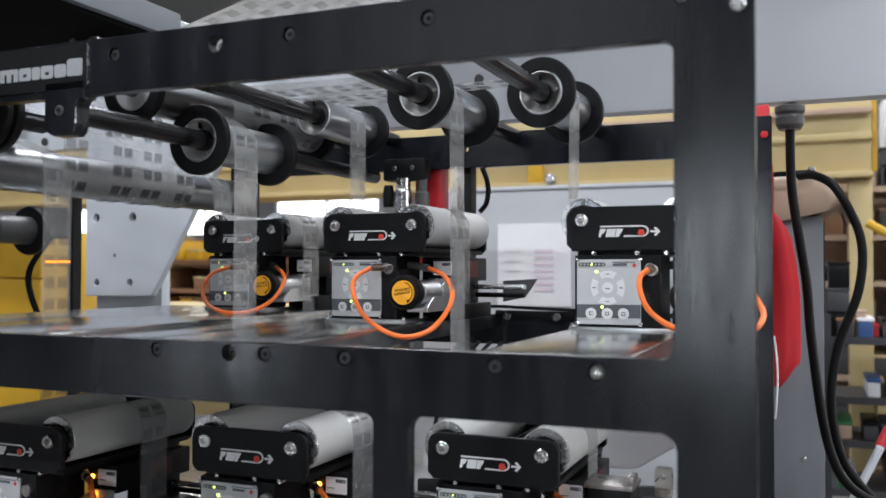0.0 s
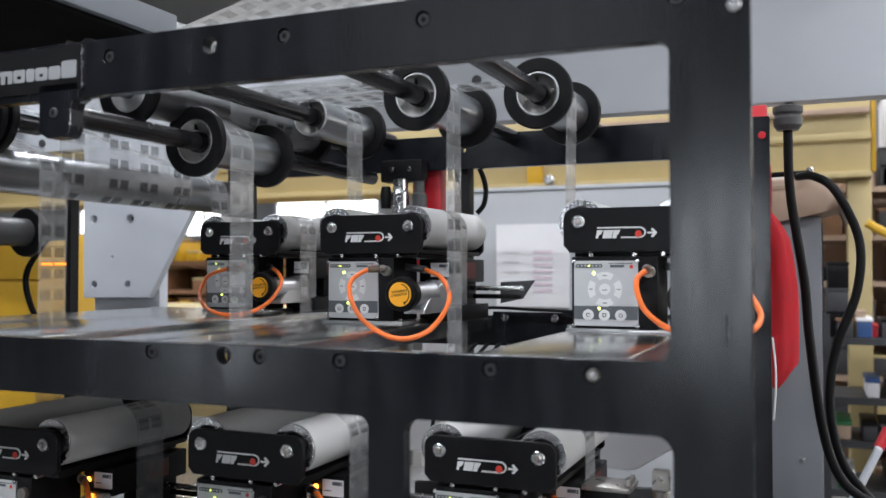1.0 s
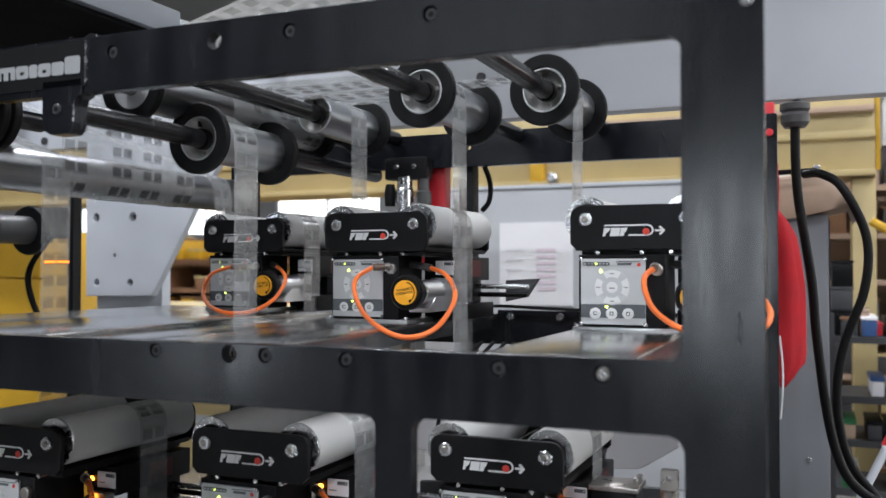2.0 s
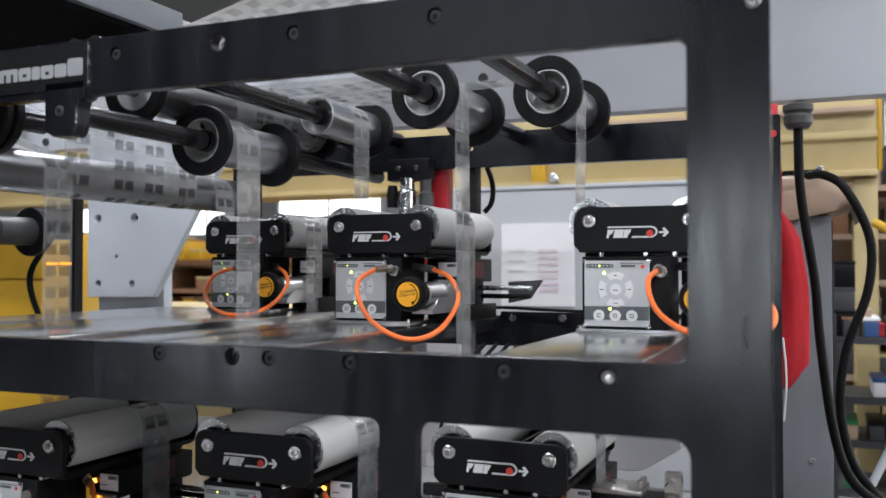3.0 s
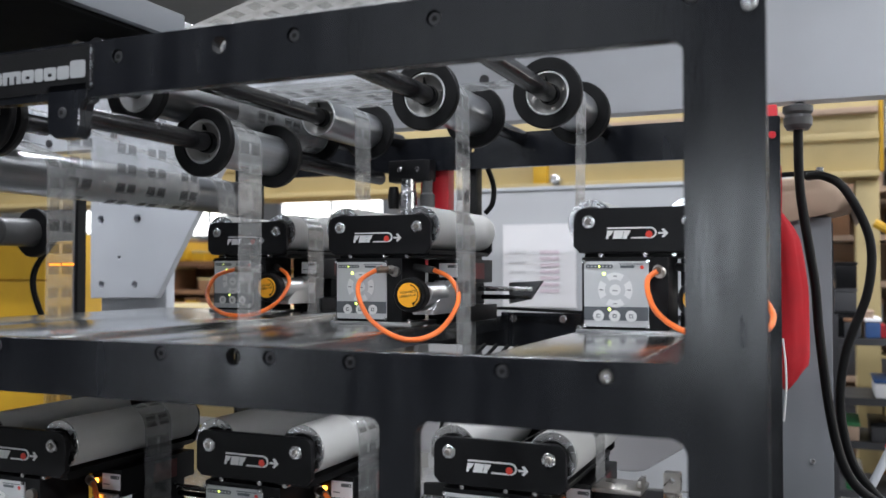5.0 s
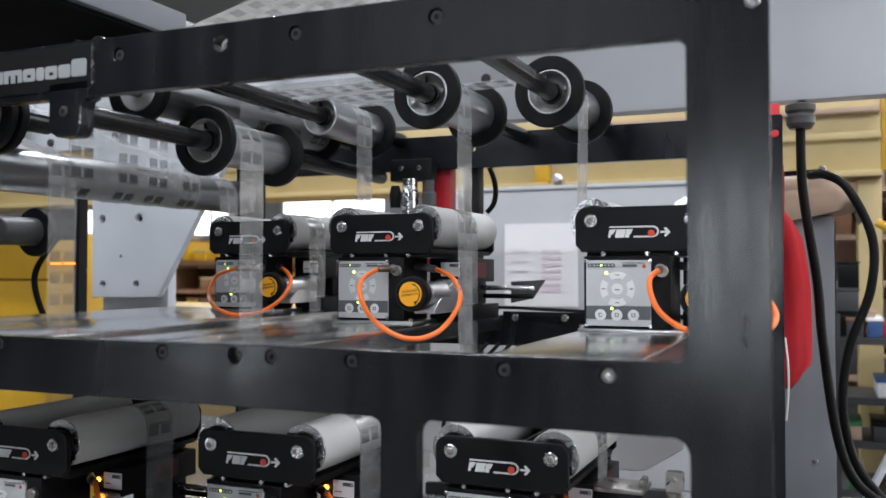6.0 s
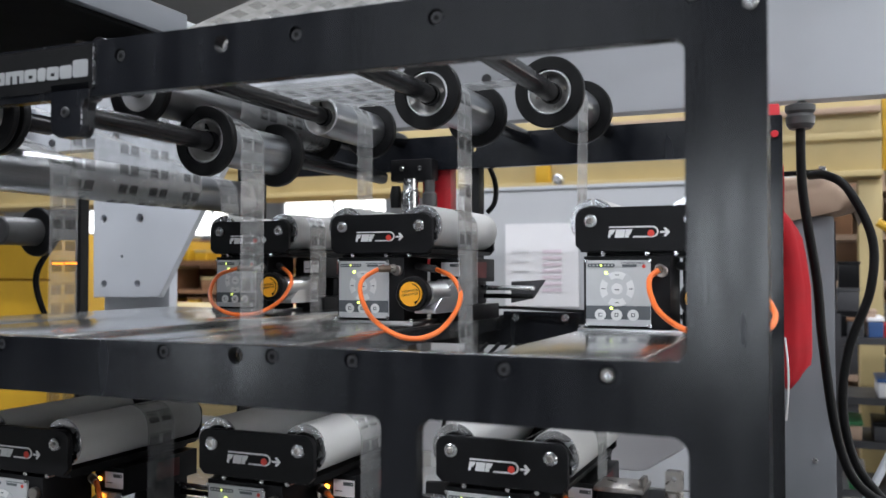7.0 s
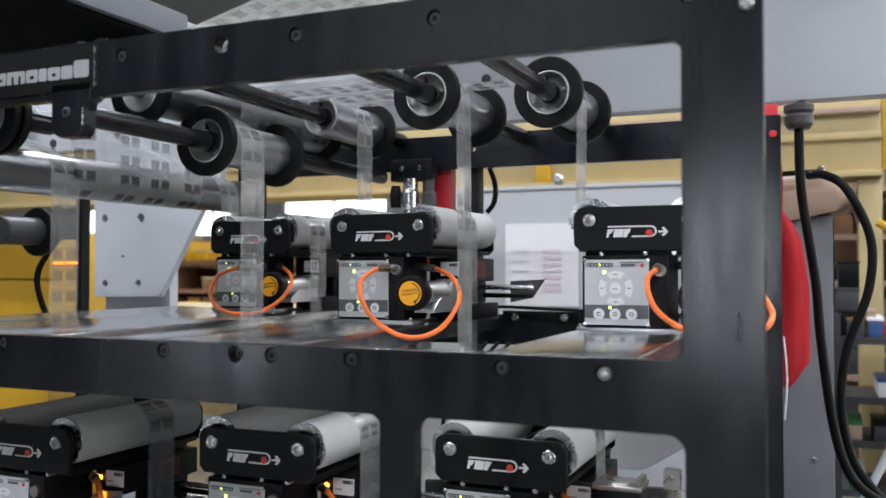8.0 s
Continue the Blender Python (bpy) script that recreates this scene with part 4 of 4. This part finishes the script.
def build_over():
    """The hood and the incoming web above the rack."""
    h = thing("machine_hood", "grey painted hood box above the rack", "hood")
    part("shell", box(-2.6, -1.00, -0.10, 0.474, 1.830, 1.880, 0.004), HOODG, h)
    # near-black colour stands in for the shade under the hood
    part("underside", box(-2.58, -1.015, -0.08, 0.46, 1.822, 1.8295), UNDERSHADE, h, "hood underside, its shade put into near-black colour")
    part("hanger", box(-2.45, -2.30, 0.30, 1.2995, 1.886, 1.96, 0.004), GREY, h)
    w = thing("film_web", "wide printed film web running up out of the rack", "film web")
    bm = bmesh.new()
    a = [(-1.33, 0.795, 1.945), (-1.33, 1.25, 1.945), (0.55, 1.25, 2.42), (0.55, 0.795, 2.42)]
    up = [bm.verts.new(p) for p in a]
    dn = [bm.verts.new((p[0], p[1], p[2] - 0.0006)) for p in a]
    bm.faces.new(up)
    bm.faces.new(dn[::-1])
    for i in range(4):
        bm.faces.new((up[i], up[(i + 1) % 4], dn[(i + 1) % 4], dn[i]))
    part("film", bm, mat_web, w)
    for i in range(34):
        for j in range(6):
            f = i / 34
            x, y, z = -1.30 + 1.8 * f, 0.83 + j * 0.07, 1.9526 + 1.8 * f * 0.2527
            bm = box(-0.014, 0.014, -0.02, 0.02, -0.0009, -0.0007)
            ob = part("printed_mark", bm, MARKF, w) if (i, j) == (0, 0) else new("printed_mark", first_mark.data)
            first_mark = ob if (i, j) == (0, 0) else first_mark
            ob.parent = w
            ob.matrix_basis = Matrix.Translation((x, y, z)) @ Matrix.Rotation(-math.atan(0.2527), 4, "Y")
    o = thing("web_roller", "aluminium roller turning the web upward", "roller")
    part("tube", lathe([(0.70, 0.028), (0.701, 0.03), (1.27, 0.03), (1.271, 0.028)], 40, (-1.33, 0, 1.975)), TUBE, o)


mat_web = film_mat("milky_film_web", 0.55, (0.58, 0.57, 0.55), 0.25)


def rack_shelf(x0, x1, y0, y1, levels, seed, colors, label, boards, posts, big=0.2, backed=True):
    rnd = random.Random(seed)
    s = thing("storage_shelf", label, "shelf", "hall shelves")
    for x in (x0, x1):
        for y in (y0, y1):
            part("post", box(x - 0.025, x + 0.025, y - 0.025, y + 0.025, 0, levels[-1] + 0.1), posts, s)
    for z in levels:
        part("board", box(x0, x1, y0, y1, z - 0.03, z), boards, s)
    if backed:
        part("back_panel", box(x0, x1, y1 + 0.026, y1 + 0.04, 0.1, levels[-1] + 0.12), boards, s)
    for z in levels:
        x = x0 + 0.05
        while x < x1 - 0.1:
            w, hh = rnd.uniform(0.05, big), rnd.uniform(0.06, big)
            if rnd.random() < 0.85:
                b = thing("stored_box", "small container standing on a shelf", "container", "shelf containers")
                part("body", box(x, min(x + w, x1 - 0.03), y0 + 0.02, y0 + 0.3, z, z + hh, 0.008), rnd.choice(colors), b)
                part("lid", box(x - 0.004, min(x + w, x1 - 0.03) + 0.004, y0 + 0.016, y0 + 0.304, z + hh, z + hh + 0.015, 0.004), rnd.choice(colors), b)
            x += w + rnd.uniform(0.01, 0.06)


def build_background():
    # cream gantry and shelving
    g = thing("gantry_beam", "cream yellow painted steel gantry", "gantry")
    part("beam", box(-6.0, 0.39, 4.0, 4.25, 1.880, 2.275, 0.01), CREAM, g)
    part("lower_flange", box(-6.0, 0.39, 3.94, 4.31, 1.850, 1.8795, 0.004), CREAM, g)
    part("rib", box(-6.0, 0.39, 3.97, 3.9995, 2.04, 2.075, 0.004), CREAM, g)
    part("post", box(0.28, 0.39, 4.0, 4.25, 0.0, 1.839, 0.008), CREAM, g)
    part("side_post", box(0.3905, 0.412, 4.0, 4.06, 1.88, 2.45, 0.004), YEL, g, "yellow painted side post")
    part("cable_duct", box(-1.2, 0.385, 3.955, 3.9995, 2.17, 2.20, 0.004), TAN, g)
    part("post", box(-6.0, -5.86, 4.0, 4.25, 0.0, 1.839, 0.008), CREAM, g)
    part("bracket", box(-1.38, -1.30, 3.95, 3.999, 1.85, 2.1, 0.004), YEL, g)
    part("lamp", disc(-1.23, 1.89, 3.86, 3.93, 0.03, 0.01, 16), STEEL, g)
    w = thing("notice_board", "white board with pinned paper sheets", "notice board")
    part("board", box(-1.43, 0.02, 2.60, 2.64, 0.55, 1.715, 0.004), PALE, w)
    part("sheet", box(-1.09, -0.78, 2.592, 2.599, 1.24, 1.577), PAPER, w)
    for i in range(7):
        part("printed_line", box(-0.93, -0.85, 2.588, 2.5915, 1.30 + i * 0.026, 1.314 + i * 0.026), PINK, w)
    for i in range(5):
        part("printed_line", box(-1.06, -0.99, 2.588, 2.5915, 1.30 + i * 0.04, 1.306 + i * 0.04), MARKL, w)
    part("frame", box(-1.44, 0.03, 2.59, 2.65, 1.7155, 1.73, 0.003), GREY, w)
    part("leg", box(-1.38, -1.33, 2.60, 2.64, 0.0, 0.55), GREY, w)
    part("leg", box(-0.05, 0.0, 2.60, 2.64, 0.0, 0.55), GREY, w)
    y = thing("yellow_cabinet", "yellow painted machine cabinet with grooved panels", "cabinet")
    for i in range(8):
        part("panel", box(-3.6, -2.560, 1.60, 1.62, 0.06 + i * 0.185, 0.237 + i * 0.185, 0.006), YEL, y)
    part("frame", box(-3.6, -2.57, 1.622, 2.0, 0.0, 1.53, 0.004), YEL, y)
    d = thing("dark_post", "slim dark post behind the film", "post")
    part("post", box(-1.745, -1.725, 0.93, 0.96, 0.0, 1.62, 0.002), BLACK, d)
    c = thing("black_cable", "thin black cable hanging from the reel arm", "cable")
    for dx in (0.0, -0.012):
        part("cord", tube([(-1.79 + dx, 0.945, 1.50), (-1.845 + dx, 0.94, 1.44), (-1.885 + dx, 0.94, 1.39), (-1.890 + dx, 0.94, 1.34), (-1.86 + dx, 0.94, 1.27), (-1.82 + dx, 0.94, 1.23)], 0.0045), RUBBER, c)
    r = thing("flanged_reel", "dark flanged reel with a blue-grey core", "reel")
    part("core", lathe([(0.0, 0.034), (0.004, 0.038), (0.12, 0.038)], 36, (-1.86, 0.78, 1.492)), PLUGGREY, r)
    part("flange", lathe([(0.1205, 0.064), (0.124, 0.067), (0.137, 0.067), (0.14, 0.064)], 36, (-1.86, 0.78, 1.492)), BLACK, r)
    part("arm", box(-1.88, -1.746, 0.93, 0.96, 1.470, 1.555, 0.004), BLACK, r)
    # windows on the far walls
    for i, (x0, x1, z0, z1) in enumerate(((-10.2, -7.87, 2.48, 2.78), (-12.5, -11.6, 2.15, 2.68), (-15.9, -15.2, 2.25, 2.75))):
        wn = tagged(new("window_%d" % (i + 1)), "bright daylight window in the far wall", "window", kind="structure")
        part("pane", box(x0, x1, 14.93, 14.96, z0, z1), WINM, wn)
        for a, b_, c, e in ((x0 - 0.08, x0, z0, z1), (x1, x1 + 0.08, z0, z1), (x0 - 0.08, x1 + 0.08, z1, z1 + 0.08), (x0 - 0.08, x1 + 0.08, z0 - 0.08, z0), ((x0 + x1) / 2 - 0.03, (x0 + x1) / 2 + 0.03, z0, z1)):
            part("window_frame", box(a, b_, 14.88, 14.99, c, e), GREY, wn)
    mixc = [BROWN, REDP, YEL, GREYD, BLACK, CREAM, PAPER]
    rack_shelf(-5.4, -2.9, 4.6, 5.1, (0.55, 1.02, 1.24, 1.46), 3, [BROWN, REDP, YEL, BROWN, CREAM], "cream steel shelf crowded with red, brown and yellow containers", BROWN, CREAM)
    rack_shelf(0.02, 1.7, 4.4, 4.9, (0.25, 0.55, 0.82, 1.08, 1.33, 1.58, 1.84), 5, [GREYD, CREAM, GREYD, BROWN, BROWN, BLACK, TAN, GREYD], "cream steel shelf crowded with dark tools and boxes", TAN, CREAM)
    rack_shelf(0.16, 1.3, 3.3, 3.7, (0.22, 0.45, 0.66, 0.845, 1.10), 11, [GREYD, BLACK, BROWN, GREENP, GREYD, REDP, BLUEP, BLACK, TAN, GREYD, PAPER, BLACK], "grey steel rack of tools and small coloured boxes", GREYD, GREYD, 0.07, False)
    def crate(x0, x1, y0, y1, z0, z1, material, label):
        c = thing("crate", label, "crate", "crates by the shelves")
        part("body", box(x0, x1, y0, y1, z0, z1 - 0.013, 0.006), material, c)
        part("rim", box(x0 - 0.004, x1 + 0.004, y0 - 0.004, y1 + 0.004, z1 - 0.0128, z1, 0.003), material, c)
    crate(0.175, 0.265, 3.33, 3.60, 1.10, 1.21, BLACK, "black plastic crate stacked on the grey rack")
    crate(0.172, 0.260, 3.33, 3.60, 1.2105, 1.31, GREYD, "dark grey crate stacked on the grey rack")
    crate(0.177, 0.262, 3.33, 3.60, 1.3105, 1.425, BLACK, "black plastic crate on top of the stack")
    crate(0.285, 0.325, 3.35, 3.55, 1.10, 1.215, TAN, "tan cardboard box on the grey rack")
    crate(0.335, 0.375, 3.35, 3.55, 1.10, 1.155, REDP, "small red box on the grey rack")
    crate(0.275, 0.305, 4.02, 4.20, 2.2755, 2.42, PAPER, "white box standing on the gantry")
    crate(0.308, 0.385, 4.02, 4.20, 2.2755, 2.40, BROWN, "brown box standing on the gantry")
    crate(0.45, 0.95, 4.42, 4.80, 1.8405, 2.05, GREYD, "dark crate on the top shelf")
    crate(0.47, 0.98, 4.42, 4.80, 2.0505, 2.33, PAPER, "white crate on top of a dark crate")
    lm = thing("wall_lamp", "small bright lamp beyond the shelves", "lamp")
    part("diffuser", box(0.535, 0.66, 6.0, 6.04, 1.705, 1.765, 0.01), LAMPM, lm)
    part("bracket", box(0.585, 0.605, 6.041, 6.06, 0.0, 1.75), GREYD, lm)
    br = thing("yellow_brace", "yellow painted diagonal steel brace", "brace")
    part("bar", tube([(0.36, 3.9, 1.62), (0.62, 3.9, 1.46)], 0.022, 8, 2), YEL, br)
    part("foot", box(0.60, 0.65, 3.88, 3.92, 0.0, 1.47), GREYD, br)
    pn = thing("machine_cover", "pale cream machine cover behind the lower guides", "cover")
    part("sheet", box(-2.5, -1.42, 1.90, 1.92, 0.30, 0.99, 0.004), CREAM, pn)
    part("trim", box(-2.5, -1.42, 1.894, 1.8995, 0.80, 0.83), GREY, pn)
    part("leg", box(-2.45, -2.40, 1.90, 1.92, 0.0, 0.2995), GREYD, pn)
    part("leg", box(-1.50, -1.45, 1.90, 1.92, 0.0, 0.2995), GREYD, pn)
    t = thing("work_bench", "cream topped work bench behind the rack", "bench")
    part("top", box(-5.2, -2.0, 3.2, 4.0, 1.12, 1.17, 0.006), CREAM, t)
    for x in (-5.1, -2.1):
        part("leg", box(x - 0.03, x + 0.03, 3.3, 3.36, 0, 1.12), GREYD, t)
        part("leg", box(x - 0.03, x + 0.03, 3.84, 3.9, 0, 1.12), GREYD, t)
    p = thing("marker_wand", "grey tube with a red tip leaning by the hose", "tube")
    part("tube", tube([(-0.235, 1.12, 0.0), (0.200, 1.26, 0.88), (0.257, 1.30, 0.995)], 0.009, 14, 2), GREY, p)
    part("tip", tube([(0.257, 1.30, 0.995), (0.277, 1.314, 1.035)], 0.0115, 14, 2), REDP, p)
    lo = thing("white_cover", "white painted lower machine cover", "cover")
    part("sheet", prism_y([(-1.35, 0.837), (-0.36, 0.829), (-0.335, 0.834), (-0.230, 0.902), (-0.232, 0.925), (-0.252, 0.945), (-1.35, 0.953)], 1.60, 1.64, 0.004), PAPER, lo)
    part("stand", box(-0.95, -0.45, 1.61, 1.63, 0.0, 0.8285), GREY, lo)
    e = thing("clevis_fitting", "nickel clevis fitting on a black lower block", "fitting")
    part("block", box(-0.115, -0.035, 0.36, 0.46, 0.9385, 1.045, 0.003), BLACK, e)
    part("stem", lathe([(1.0455, 0.011), (1.060, 0.011), (1.062, 0.013), (1.072, 0.013), (1.074, 0.009)], 18, (-0.075, 0.40, 0), "z"), NICKEL, e)
    plate("head", [rrect(-0.087, -0.063, 1.0742, 1.102, 0.003), circle(-0.075, 1.091, 0.0042, 14)], 0.392, 0.408, NICKEL, e)
    part("lower_tray", box(-0.15, -0.03, 0.0185, 0.9645, 0.930, 0.938), TRAYMAT, e)
    s = thing("sensor_block", "black sensor block with an aluminium bracket", "sensor")
    part("body", box(-0.205, -0.135, 0.47, 0.53, 0.9385, 1.046, 0.003), BLACK, s)
    part("bracket", box(-0.208, -0.132, 0.465, 0.535, 1.0465, 1.054, 0.001), NICKEL, s)
    part("upright_bracket", box(-0.142, -0.134, 0.48, 0.52, 1.0545, 1.066, 0.001), NICKEL, s)
    part("screw", disc(-0.19, 1.02, 0.464, 0.4695, 0.004, 0.001, 12), STEEL, s)
    for k, (x, y) in enumerate(((-0.90, 0.10), (-0.86, 0.12), (-0.52, 0.16), (-0.49, 0.18))):
        c = thing("black_cable", "thin black cable lying on the lower tray edge", "cable", "cables on the lower tray")
        part("cord", tube([(x, y, 0.942), (x + 0.02, y + 0.06, 0.955), (x + 0.01, y + 0.14, 0.985), (x - 0.02, y + 0.24, 0.99), (x - 0.04, y + 0.34, 0.942)], 0.0036, 8, 5), RUBBER, c)


build_press()
build_over()
build_background()
build_sensor()


# ---- what moves ----
def motions():
    for ob, course, s0, y in MARKS:
        rows = []
        # keys where the course bends, otherwise sparse
        times = [i * 0.1 for i in range(81)]
        keep = []
        for i, t in enumerate(times):
            if i in (0, 80) or i % 20 == 0:
                keep.append(t)
                continue
            a = along(course, s0 + SPEED * (t - 0.1))[2]
            b = along(course, s0 + SPEED * t)[2]
            c = along(course, s0 + SPEED * (t + 0.1))[2]
            if abs(a - b) > 0.01 or abs(b - c) > 0.01:
                keep.append(t)
        for t in keep:
            x, z, a = along(course, s0 + SPEED * t)
            rows.append((t, Matrix.Translation((x, y, z)) @ Matrix.Rotation(-a, 4, "Y")))
        walk(ob, rows)
    turn = math.degrees(SPEED / 0.037)
    for o, tube_part in SPINS:
        rows = [(i * 8.0 / 32, Matrix.Rotation(radians(turn * i * 8.0 / 32), 4, "Y")) for i in range(33)]
        walk(tube_part, rows)


motions()
